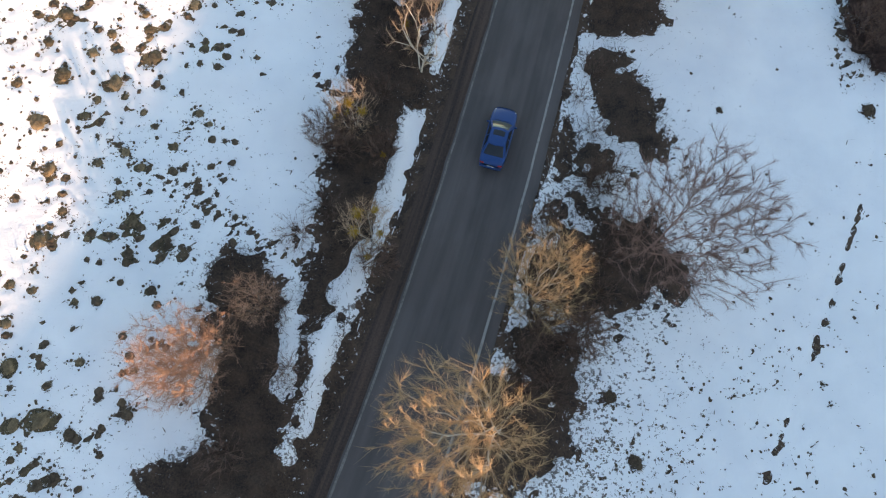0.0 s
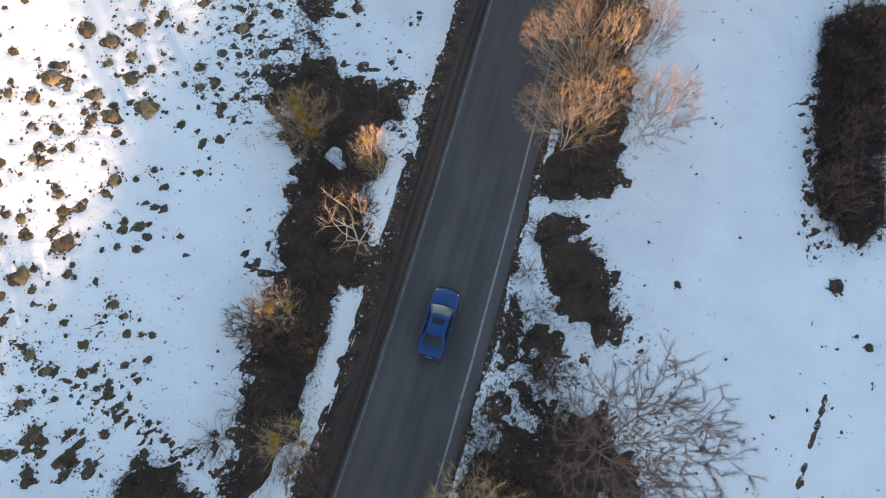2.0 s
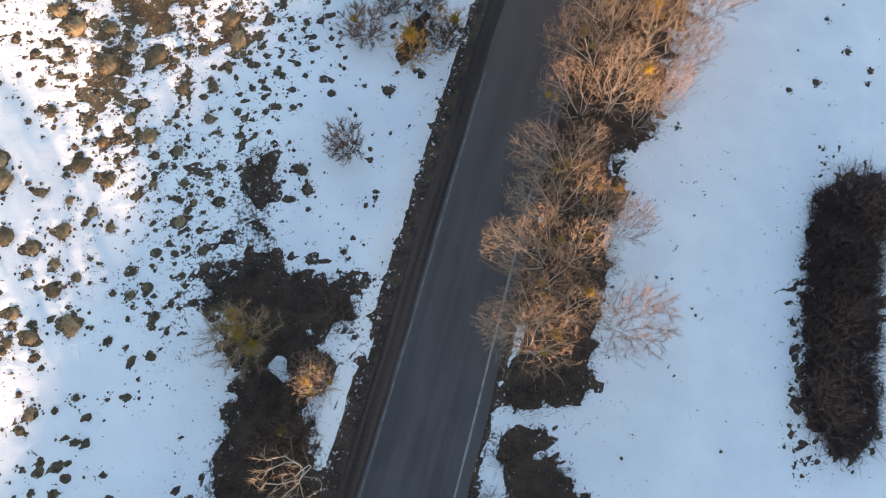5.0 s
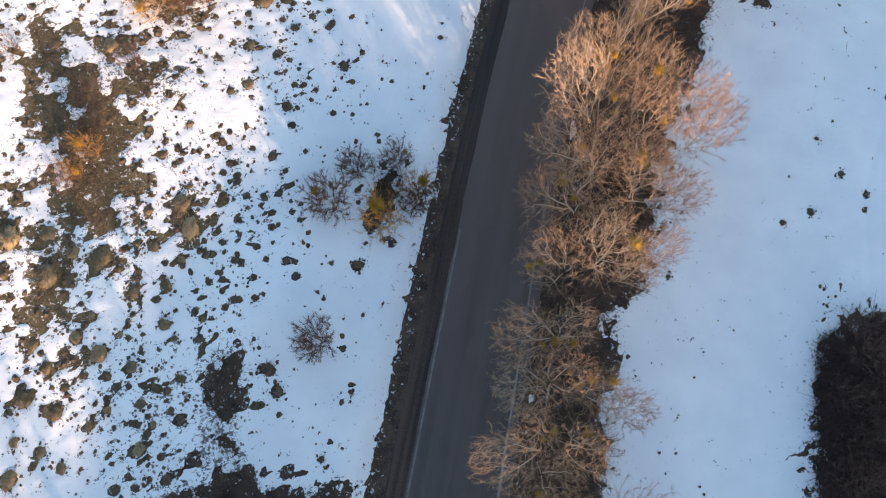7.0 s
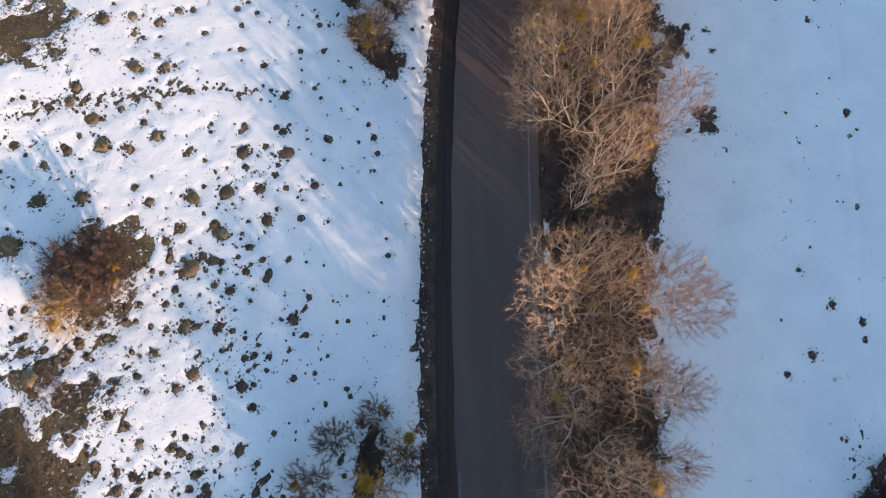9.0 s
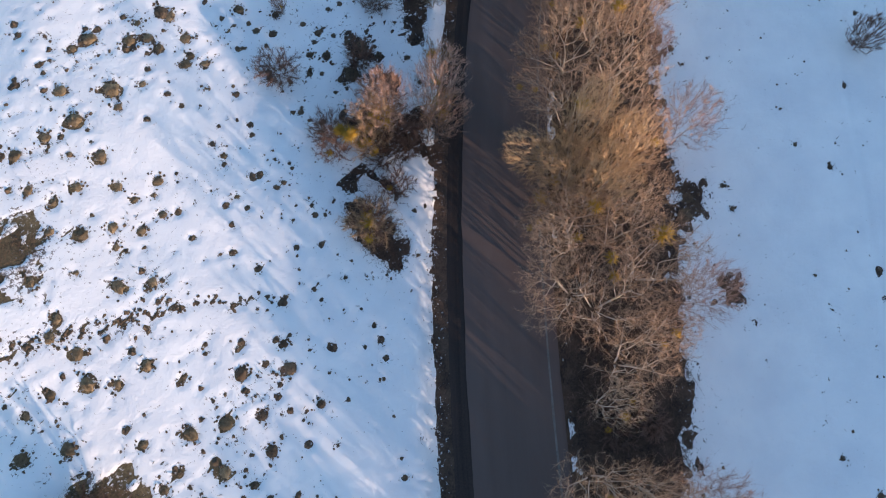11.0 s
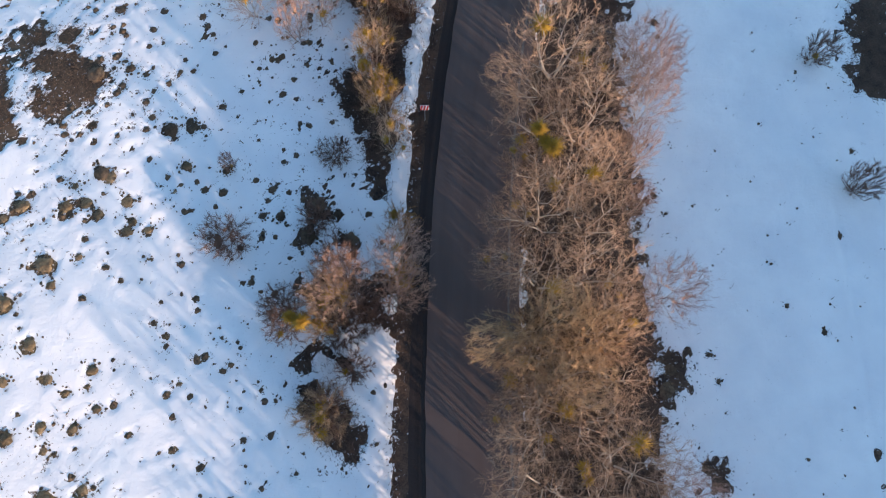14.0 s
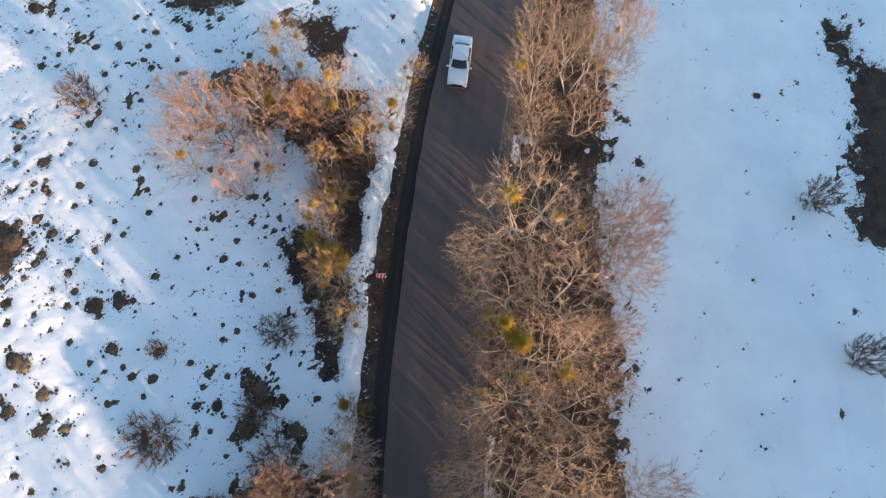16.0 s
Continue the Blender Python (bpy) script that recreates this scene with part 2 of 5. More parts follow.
def ground_z(x, y):
    x, y = np.asarray(x, float), np.asarray(y, float)
    d = x - road_x(y)
    near = smooth(7.5, 3.4, np.abs(d))
    z = slope_z(d, y) * (1 - near) + slope_z(0 * d, y) * near
    z = z - 0.45 * np.exp(-((d + 5.6) / 0.9) ** 2) - 0.25 * np.exp(-((d - 5.2) / 0.9) ** 2)
    z = z + (0.18 * fbm(x, y, 9.0, 2) + 0.02 * fbm(x, y, 1.3, 2)) * smooth(3.3, 6.5, np.abs(d))
    # an unseen ridge, added to keep the low sun off the valley floor
    q, w = (x - 20) * SUN_X + (y - 60) * SUN_Y, (x - 20) * SUN_Y - (y - 60) * SUN_X
    crest = RIDGE + np.interp(w, CREST_W, CREST_Z) + 0.35 * vnoise(w, 0 * w + 50, 6.0) + 0.25 * vnoise(w, 0 * w + 90, 2.5)
    return z + (crest - z) * smooth(88, 160, q)


# bare ground: strips from (x1, y1) to (x2, y2) with radius r, where no snow lies
BARE_LEFT_A = [(-3.8, 30.2, -5.6, 19.1, 2.4), (-5.6, 19.1, -6.3, 11.8, 2.1), (-6.5, 11.8, -8.3, 7.5, 1.4), (-13.3, 8.8, -12.1, 6.2, 2.0),
               (-12.7, 5.5, -11.5, -0.7, 2.3), (-12.0, -2.7, -15.9, -4.2, 1.8), (-10.6, -4.0, -10.5, -9.2, 1.8), (-6.5, 4.5, -9.0, -3.7, 0.5),
               (-6.2, 36.7, -2.3, 31.3, 2.3), (-2.6, 29.9, -2.3, 23.3, 1.5), (-5.8, 46.5, -6.2, 40.9, 0.9), (-5.8, 40.4, -4.8, 37.9, 1.1),
               (-3.2, 36.3, -0.8, 36.0, 2.0), (-3.7, 32.9, -4.7, 25.3, 1.9), (-0.8, 36.9, 0.0, 36.9, 1.0), (-5.5, 23.1, -6.4, 17.2, 1.8)]
BARE_LEFT_B = [(-8.7, 56.9, -8.5, 56.0, 0.7), (-7.9, 76.9, -9.6, 74.8, 1.6), (-11.6, 95.5, -10.2, 95.3, 2.0), (5.3, 60.0, 4.6, 56.8, 0.9)]
BARE_LEFT_F = [(-8.6, 6.3, -9.0, 1.3, 0.4), (-6.3, 6.4, -7.9, -2.1, 0.5), (-11.9, 6.3, -12.0, 1.3, 1.9), (-11.8, 1.3, -11.2, -4.0, 2.3), (-9.6, 7.8, -7.9, 6.6, 0.7), (-16.0, -3.6, -11.2, -4.0, 0.9), (-8.8, 1.3, -9.1, -4.1, 0.5), (-5.3, 3.5, -6.4, -2.1, 0.5)]
BARE_LEFT_E = [(22.6, 126.7, 30.4, 123.3, 1.6), (29.0, 121.8, 29.6, 118.2, 1.7), (29.9, 130.9, 31.2, 128.4, 1.1), (23.2, 126.0, 27.8, 123.6, 1.1), (27.7, 121.7, 29.3, 117.4, 1.6), (27.8, 117.4, 27.1, 113.4, 1.4), (24.0, 113.5, 24.8, 108.8, 1.8), (23.4, 108.9, 23.1, 104.8, 0.9), (31.3, 116.6, 29.2, 112.0, 0.7), (29.2, 112.0, 27.0, 107.3, 0.8), (27.0, 107.3, 24.8, 102.1, 0.5),
               (17.8, 105.0, 16.6, 102.7, 0.4), (19.0, 102.0, 19.1, 99.8, 0.3), (16.2, 98.8, 20.9, 96.8, 1.0), (13.8, 90.8, 14.5, 87.7, 1.4), (14.0, 93.9, 15.7, 92.4, 0.8), (23.9, 100.7, 22.5, 95.0, 1.0), (16.9, 97.4, 20.2, 95.1, 1.1), (17.5, 104.8, 18.0, 103.7, 0.7)]
BARE_RIGHT_D = [(9.5, 21.1, 8.8, 17.2, 0.6), (8.9, 14.9, 9.7, 8.8, 1.1), (12.4, 12.5, 13.8, 8.8, 1.3), (11.2, 14.0, 14.8, 13.3, 0.6)]
BARE_RIGHT_C = [(50.0, 126.9, 45.3, 114.4, 2.5), (46.3, 126.5, 42.5, 117.7, 1.1), (51.1, 121.3, 47.3, 113.8, 0.8), (37.3, 105.0, 41.3, 112.0, 1.8), (41.3, 112.0, 46.3, 120.0, 2.0), (46.3, 120.0, 52.8, 130.0, 2.0), (53.0, 130.0, 60.0, 140.0, 2.6)]
BARE_LEFT_D = [(-17.5, 67.4, -14.0, 66.7, 1.2), (-15.1, 65.7, -14.2, 63.3, 1.5), (-17.5, 65.0, -16.3, 63.0, 1.1), (-16.0, 62.6, -12.9, 62.0, 0.9), (-15.3, 59.4, -13.1, 58.9, 1.2), (-14.9, 57.1, -12.9, 56.4, 0.9), (-13.9, 69.1, -13.9, 68.8, 0.6), (-11.8, 67.2, -10.2, 67.5, 0.5),
               (-11.8, 66.0, -11.6, 65.6, 0.5), (-18.1, 69.9, -17.3, 69.3, 0.7), (-16.2, 53.3, -16.5, 51.5, 0.6), (-17.4, 54.4, -16.5, 54.2, 0.4), (-13.4, 53.9, -12.4, 53.7, 0.3), (-2.5, 123.0, -1.8, 118.8, 1.2), (-3.8, 122.3, -3.8, 119.5, 0.9), (1.9, 124.6, 4.4, 124.3, 1.1),
               (2.0, 122.4, 4.4, 119.7, 1.5), (0.7, 119.4, 1.8, 118.6, 0.9), (4.9, 120.5, 5.4, 119.1, 0.6)]
BARE_LEFT_C = [(20.7, 136.3, 24.0, 135.1, 0.8)]
BARE_RIGHT_A = [(14.4, 31.7, 13.4, 31.1, 2.4), (12.9, 27.4, 12.1, 26.3, 1.4), (13.7, 23.9, 14.7, 20.5, 2.2), (11.1, 18.6, 11.0, 17.6, 1.4),
                (9.1, 19.9, 8.5, 17.1, 0.7), (7.6, 9.0, 12.4, 9.1, 2.2), (12.7, 12.0, 15.7, 9.9, 2.0), (6.3, 5.1, 7.3, 2.1, 1.9),
                (0.6, -0.8, 4.2, -0.8, 3.7), (16.9, 39.8, 15.0, 31.5, 2.5), (38.0, 43.8, 36.0, 34.6, 2.6), (36.0, 34.6, 34.9, 29.3, 2.4), (40.7, 45.9, 39.8, 43.5, 1.5),
                (34.2, 28.2, 34.6, 27.5, 1.2)]
BARE_RIGHT_B = [(20.2, 59.9, 17.1, 45.1, 3.4), (17.1, 45.1, 14.4, 32.5, 2.6), (26.5, 73.0, 20.9, 53.3, 3.9), (34.2, 88.2, 25.7, 67.7, 4.3),
                (40.7, 106.7, 34.0, 89.6, 4.6), (34.3, 89.6, 26.9, 71.8, 5.2), (39.4, 84.4, 39.0, 83.2, 0.45), (38.6, 76.6, 38.3, 75.6, 0.4),
                (42.0, 111.5, 35.2, 95.8, 3.9), (75.8, 112.9, 67.8, 100.9, 2.0), (48.6, 125.6, 45.8, 116.3, 2.7), (54.0, 138.0, 48.9, 125.6, 3.6),
                (75.4, 118.7, 74.4, 115.1, 0.8)]

# strips of snow left lying between the verge and the bare bank: x1, y1, x2, y2, radius
SNOW_STRIPS_A = [(10.7, 25.4, 10.4, 22.5, 0.6), (10.4, 22.5, 11.1, 20.5, 0.5), (11.1, 20.5, 13.6, 19.2, 0.5), (13.6, 19.0, 14.1, 17.1, 0.9), (17.2, 29.3, 14.7, 28.7, 0.4), (14.7, 28.7, 11.1, 28.4, 0.3), (-3.7, 31.9, -3.5, 31.3, 0.4), (-1.6, 21.1, -2.8, 17.0, 0.5),
                   (0.6, 31.1, -0.4, 27.4, 0.5), (11.5, 34.4, 10.8, 30.5, 0.2), (-2.0, 20.7, -3.4, 15.5, 0.7), (-3.8, 15.1, -4.1, 12.1, 0.6), (-5.3, 11.1, -6.7, 7.9, 0.6), (-7.3, 5.8, -7.5, 3.4, 0.32), (-7.7, 3.4, -8.4, -0.7, 0.30), (-9.8, 8.2, -10.0, 1.6, 0.36)]
SNOW_STRIPS_B = [(13.2, 18.2, 14.9, 17.3, 0.7), (12.0, 16.3, 13.7, 14.5, 0.9), (31.9, 118.4, 29.8, 115.9, 0.5), (29.8, 115.9, 28.2, 112.2, 0.4), (25.9, 107.2, 23.7, 102.5, 0.6), (23.7, 102.5, 22.4, 99.3, 0.6), (32.8, 127.7, 36.4, 129.8, 1.3), (25.0, 121.1, 25.2, 119.6, 0.6),
                   (23.4, 117.8, 23.5, 116.9, 0.4), (31.7, 118.6, 31.3, 116.3, 0.7), (29.9, 115.8, 28.7, 113.6, 0.6), (25.4, 107.0, 23.8, 102.4, 0.8), (18.6, 93.5, 17.6, 89.3, 0.8), (14.8, 92.8, 15.1, 91.1, 1.0), (20.1, 103.0, 21.8, 103.0, 1.0)]


def bare_distance(x, y):
    """Metres outside (minus: inside) of the bare strips and of the road with its verges."""
    best = np.full(np.shape(x), 50.0)
    for x1, y1, x2, y2, r in BARE_LEFT_A + BARE_LEFT_B + BARE_LEFT_C + BARE_LEFT_D + BARE_LEFT_E + BARE_LEFT_F + BARE_RIGHT_C + BARE_RIGHT_D + BARE_RIGHT_A + BARE_RIGHT_B:
        vx, vy = x2 - x1, y2 - y1
        t = np.clip(((x - x1) * vx + (y - y1) * vy) / (vx * vx + vy * vy), 0, 1)
        best = np.minimum(best, np.hypot(x - x1 - t * vx, y - y1 - t * vy) - r)
    return best


def road_distance(x, y):
    d = x - road_x(y)
    return np.maximum(-(d + 5.6), d - 4.3)


def line_distance(x, y, lines):
    best = np.full(np.shape(x), 50.0)
    for x1, y1, x2, y2 in lines:
        vx, vy = x2 - x1, y2 - y1
        t = np.clip(((x - x1) * vx + (y - y1) * vy) / (vx * vx + vy * vy), 0, 1)
        best = np.minimum(best, np.hypot(x - x1 - t * vx, y - y1 - t * vy))
    return best


def link_mesh(name, verts, faces, material, flat=False):
    """A mesh object from arrays: verts n x 3, faces n x 3 or n x 4."""
    verts, faces = np.asarray(verts, np.float32), np.asarray(faces, np.int32)
    me = bpy.data.meshes.new(name)
    n, k = faces.shape
    me.vertices.add(len(verts))
    me.vertices.foreach_set("co", verts.ravel())
    me.loops.add(n * k)
    me.loops.foreach_set("vertex_index", faces.ravel())
    me.polygons.add(n)
    me.polygons.foreach_set("loop_start", np.arange(0, n * k, k, dtype=np.int32))
    me.polygons.foreach_set("use_smooth", np.full(n, not flat))
    me.materials.append(material)
    me.update(calc_edges=True)
    me.validate()
    return new(name, me)


def spread(lo, hi, step, far, growth=1.25):
    """Grid lines: even steps from lo to hi, then ever wider ones as far as far."""
    inner = list(np.arange(lo, hi + step / 2, step))
    out, s = [], step
    while not out or out[-1] < far:
        s *= growth
        out.append((out[-1] if out else 0) + s)
    return np.array([lo - v for v in reversed(out)] + inner + [hi + v for v in out])


def grid_faces(ny, nx):
    i = np.arange(ny * nx).reshape(ny, nx)
    return np.stack([i[:-1, :-1], i[:-1, 1:], i[1:, 1:], i[1:, :-1]], -1).reshape(-1, 4)


# ---- materials ----
def shader(name, rough=0.8):
    m = bpy.data.materials.new(name)
    m.use_nodes = True
    nt = m.node_tree
    b = nt.nodes["Principled BSDF"]
    b.inputs["Roughness"].default_value = rough
    return m, nt, b


def coords(nt, scale=(1, 1, 1)):
    c = nt.nodes.new("ShaderNodeTexCoord")
    mp = nt.nodes.new("ShaderNodeMapping")
    mp.inputs["Scale"].default_value = scale
    nt.links.new(c.outputs["Object"], mp.inputs["Vector"])
    return mp.outputs[0]


def noise_node(nt, vec, scale, detail=4.0, rough=0.55):
    n = nt.nodes.new("ShaderNodeTexNoise")
    n.inputs["Scale"].default_value, n.inputs["Detail"].default_value, n.inputs["Roughness"].default_value = scale, detail, rough
    nt.links.new(vec, n.inputs["Vector"])
    return n.outputs["Fac"]


def ramp(nt, fac, stops):
    r = nt.nodes.new("ShaderNodeValToRGB")
    while len(r.color_ramp.elements) < len(stops):
        r.color_ramp.elements.new(0.5)
    for e, (p, c) in zip(r.color_ramp.elements, stops):
        e.position, e.color = p, (*c, 1)
    nt.links.new(fac, r.inputs["Fac"])
    return r.outputs["Color"]


def mixed(nt, fac, a, b):
    m = nt.nodes.new("ShaderNodeMix")
    m.data_type = "RGBA"
    for sock, v in ((m.inputs[0], fac), (m.inputs[6], a), (m.inputs[7], b)):
        if isinstance(v, (int, float)):
            sock.default_value = v
        elif isinstance(v, tuple):
            sock.default_value = (*v, 1)
        else:
            nt.links.new(v, sock)
    return m.outputs[2]


def bump(nt, b, fac, strength, distance):
    n = nt.nodes.new("ShaderNodeBump")
    n.inputs["Strength"].default_value, n.inputs["Distance"].default_value = strength, distance
    nt.links.new(fac, n.inputs["Height"])
    nt.links.new(n.outputs[0], b.inputs["Normal"])


def mottled(name, dark, light, scale, rough=0.85, bump_size=0.0, stretch=(1, 1, 1), fine=None):
    """Two tones in noise of that scale, a finer one over it, and a relief of bump_size metres."""
    m, nt, b = shader(name, rough)
    v = coords(nt, stretch)
    n1 = noise_node(nt, v, scale)
    n2 = noise_node(nt, v, fine or scale * 9, 3)
    c = ramp(nt, n1, [(0.3, dark), (0.7, light)])
    c2 = ramp(nt, n2, [(0.3, tuple(0.55 * k for k in dark)), (0.75, tuple(min(0.95, 1.25 * k) for k in light))])
    nt.links.new(mixed(nt, 0.45, c, c2), b.inputs["Base Color"])
    if bump_size:
        bump(nt, b, n2, 1.0, bump_size)
    return m


def per_object(m, amount=0.3):
    """Let each object's own random number darken or lighten its colour."""
    nt = m.node_tree
    b = nt.nodes["Principled BSDF"]
    src = b.inputs["Base Color"].links[0].from_socket
    info = nt.nodes.new("ShaderNodeObjectInfo")
    hsv = nt.nodes.new("ShaderNodeHueSaturation")
    mr = nt.nodes.new("ShaderNodeMapRange")
    mr.inputs["To Min"].default_value, mr.inputs["To Max"].default_value = 1 - amount, 1 + amount
    nt.links.new(info.outputs["Random"], mr.inputs["Value"])
    nt.links.new(mr.outputs[0], hsv.inputs["Value"])
    nt.links.new(src, hsv.inputs["Color"])
    nt.links.new(hsv.outputs[0], b.inputs["Base Color"])
    return m


def plain(name, colour, rough=0.5, metal=0.0, coat=0.0):
    m, nt, b = shader(name, rough)
    v = coords(nt)
    n = noise_node(nt, v, 14.0, 4)
    nt.links.new(mixed(nt, n, tuple(0.86 * k for k in colour), tuple(min(1, 1.12 * k) for k in colour)), b.inputs["Base Color"])
    b.inputs["Metallic"].default_value, b.inputs["Coat Weight"].default_value = metal, coat
    return m


def snow_material():
    m, nt, b = shader("snow", 0.55)
    v = coords(nt)
    broad = ramp(nt, noise_node(nt, v, 0.25, 3), [(0.35, (0.79, 0.805, 0.83)), (0.65, (0.865, 0.875, 0.885))])
    grit = nt.nodes.new("ShaderNodeMath")
    grit.operation = "GREATER_THAN"
    at = nt.nodes.new("ShaderNodeAttribute")
    at.attribute_name = "thin"
    bar = nt.nodes.new("ShaderNodeMapRange")
    bar.inputs["To Min"].default_value, bar.inputs["To Max"].default_value = 0.70, 0.53
    nt.links.new(at.outputs["Fac"], bar.inputs["Value"])
    nt.links.new(noise_node(nt, v, 3.6, 5, 0.7), grit.inputs[0])
    nt.links.new(bar.outputs[0], grit.inputs[1])
    amount = nt.nodes.new("ShaderNodeMath")
    amount.operation = "MULTIPLY"
    amount.inputs[1].default_value = 0.85
    nt.links.new(grit.outputs[0], amount.inputs[0])
    nt.links.new(mixed(nt, amount.outputs[0], broad, (0.085, 0.062, 0.048)), b.inputs["Base Color"])
    bump(nt, b, noise_node(nt, v, 2.6, 7, 0.72), 0.6, 0.09)
    b.inputs["Specular IOR Level"].default_value = 0.25
    return m


def asphalt_material():
    m, nt, b = shader("asphalt", 0.75)
    c = nt.nodes.new("ShaderNodeUVMap")
    mp = nt.nodes.new("ShaderNodeMapping")
    mp.inputs["Scale"].default_value = (1.05, 0.03, 1)
    nt.links.new(c.outputs[0], mp.inputs["Vector"])
    streak = ramp(nt, noise_node(nt, mp.outputs[0], 1.0, 4), [(0.36, (0.074, 0.060, 0.057)), (0.62, (0.135, 0.110, 0.104))])
    mp2 = nt.nodes.new("ShaderNodeMapping")
    mp2.inputs["Scale"].default_value = (0.5, 0.16, 1)
    nt.links.new(c.outputs[0], mp2.inputs["Vector"])
    wet = ramp(nt, noise_node(nt, mp2.outputs[0], 1.0, 5), [(0.45, (0.030, 0.0265, 0.0255)), (0.56, (0.080, 0.071, 0.068))])
    v = coords(nt)
    grain = noise_node(nt, v, 30, 3)
    sep = nt.nodes.new("ShaderNodeSeparateXYZ")
    nt.links.new(c.outputs[0], sep.inputs[0])
    along = nt.nodes.new("ShaderNodeMapRange")
    along.inputs["From Min"].default_value, along.inputs["From Max"].default_value = 30, 62
    nt.links.new(sep.outputs["Y"], along.inputs["Value"])
    again = nt.nodes.new("ShaderNodeMapRange")
    again.inputs["From Min"].default_value, again.inputs["From Max"].default_value = 96, 116
    again.inputs["To Min"].default_value, again.inputs["To Max"].default_value = 1.0, 0.75
    nt.links.new(sep.outputs["Y"], again.inputs["Value"])
    brown_share = nt.nodes.new("ShaderNodeMath")
    brown_share.operation = "MULTIPLY"
    nt.links.new(along.outputs[0], brown_share.inputs[0])
    nt.links.new(again.outputs[0], brown_share.inputs[1])
    dry = mixed(nt, 0.35, streak, wet)
    # warm brown put in for low sunlight on the road beyond v 30
    sunlit_brown = mixed(nt, 0.66, dry, (0.135, 0.080, 0.061))
    col = mixed(nt, brown_share.outputs[0], dry, sunlit_brown)
    grained = ramp(nt, grain, [(0.3, (0.0360, 0.0342, 0.0349)), (0.7, (0.1020, 0.0969, 0.0960))])
    nt.links.new(mixed(nt, 0.2, col, grained), b.inputs["Base Color"])
    bump(nt, b, grain, 0.5, 0.008)
    return m


def paint_material():
    m, nt, b = shader("worn_line_paint", 0.7)
    v = coords(nt)
    worn = ramp(nt, noise_node(nt, v, 1.2, 6, 0.7), [(0.30, (0.09, 0.088, 0.085)), (0.50, (0.29, 0.275, 0.255))])
    nt.links.new(worn, b.inputs["Base Color"])
    return m


def soil_material():
    """Wet dark soil by the road; dry tan turf where the sheet's own "dry" values say so."""
    m, nt, b = shader("soil_and_turf", 0.92)
    v = coords(nt)
    n1, n2 = noise_node(nt, v, 0.9, 5), noise_node(nt, v, 8.0, 4, 0.65)
    wet = mixed(nt, 0.45, ramp(nt, n1, [(0.34, (0.014, 0.0098, 0.0082)), (0.66, (0.122, 0.076, 0.051))]), ramp(nt, n2, [(0.35, (0.008, 0.006, 0.005)), (0.68, (0.15, 0.094, 0.064))]))
    dry = mixed(nt, 0.5, ramp(nt, n1, [(0.35, (0.042, 0.032, 0.018)), (0.65, (0.165, 0.126, 0.067))]), ramp(nt, n2, [(0.36, (0.02, 0.0155, 0.009)), (0.66, (0.225, 0.172, 0.092))]))
    at = nt.nodes.new("ShaderNodeAttribute")
    at.attribute_name = "dry"
    turf = mixed(nt, at.outputs["Fac"], wet, dry)
    # crumbs of old snow, most of them by the edge of the snow cover
    near = nt.nodes.new("ShaderNodeAttribute")
    near.attribute_name = "inside"
    bar = nt.nodes.new("ShaderNodeMapRange")
    bar.inputs["From Max"].default_value = 1.6
    bar.inputs["To Min"].default_value, bar.inputs["To Max"].default_value = 0.59, 0.72
    nt.links.new(near.outputs["Fac"], bar.inputs["Value"])
    crumb = nt.nodes.new("ShaderNodeMath")
    crumb.operation = "GREATER_THAN"
    nt.links.new(noise_node(nt, v, 3.1, 5, 0.7), crumb.inputs[0])
    nt.links.new(bar.outputs[0], crumb.inputs[1])
    nt.links.new(mixed(nt, crumb.outputs[0], turf, (0.62, 0.62, 0.64)), b.inputs["Base Color"])
    bump(nt, b, n2, 1.0, 0.1)
    return m


def mud_material():
    """Mud with ruts that run along the road."""
    m, nt, b = shader("dark_roadside_mud", 0.85)
    c = nt.nodes.new("ShaderNodeUVMap")
    mp = nt.nodes.new("ShaderNodeMapping")
    mp.inputs["Scale"].default_value = (2.0, 0.05, 1)
    nt.links.new(c.outputs[0], mp.inputs["Vector"])
    rut = ramp(nt, noise_node(nt, mp.outputs[0], 1.0, 4), [(0.36, (0.012, 0.008, 0.007)), (0.62, (0.098, 0.060, 0.045))])
    n = noise_node(nt, coords(nt), 9.0, 5, 0.65)
    spot = ramp(nt, n, [(0.34, (0.009, 0.006, 0.0055)), (0.68, (0.12, 0.075, 0.057))])
    sep = nt.nodes.new("ShaderNodeSeparateXYZ")
    nt.links.new(c.outputs[0], sep.inputs[0])
    # the mud grows darker along the road, from v 48 to 80
    far_dark = nt.nodes.new("ShaderNodeMapRange")
    far_dark.inputs["From Min"].default_value, far_dark.inputs["From Max"].default_value = 48, 80
    far_dark.inputs["To Max"].default_value = 0.7
    nt.links.new(sep.outputs["Y"], far_dark.inputs["Value"])
    nt.links.new(mixed(nt, far_dark.outputs[0], mixed(nt, 0.35, rut, spot), (0.012, 0.0078, 0.0075)), b.inputs["Base Color"])
    bump(nt, b, n, 1.0, 0.05)
    return m


SNOW = snow_material()
SOIL = soil_material()
ASPHALT = asphalt_material()
LINE = paint_material()
FADED = mottled("faded_line_paint", (0.09, 0.083, 0.076), (0.23, 0.21, 0.19), 1.2, 0.8)
MUD = mud_material()
BARK = per_object(mottled("pale_grey_bark", (0.44, 0.37, 0.30), (0.68, 0.59, 0.49), 3.0, 0.85, 0.01), 0.2)
TWIG = per_object(mottled("tan_twigs", (0.37, 0.238, 0.150), (0.66, 0.462, 0.310), 0.7, 0.8), 0.2)
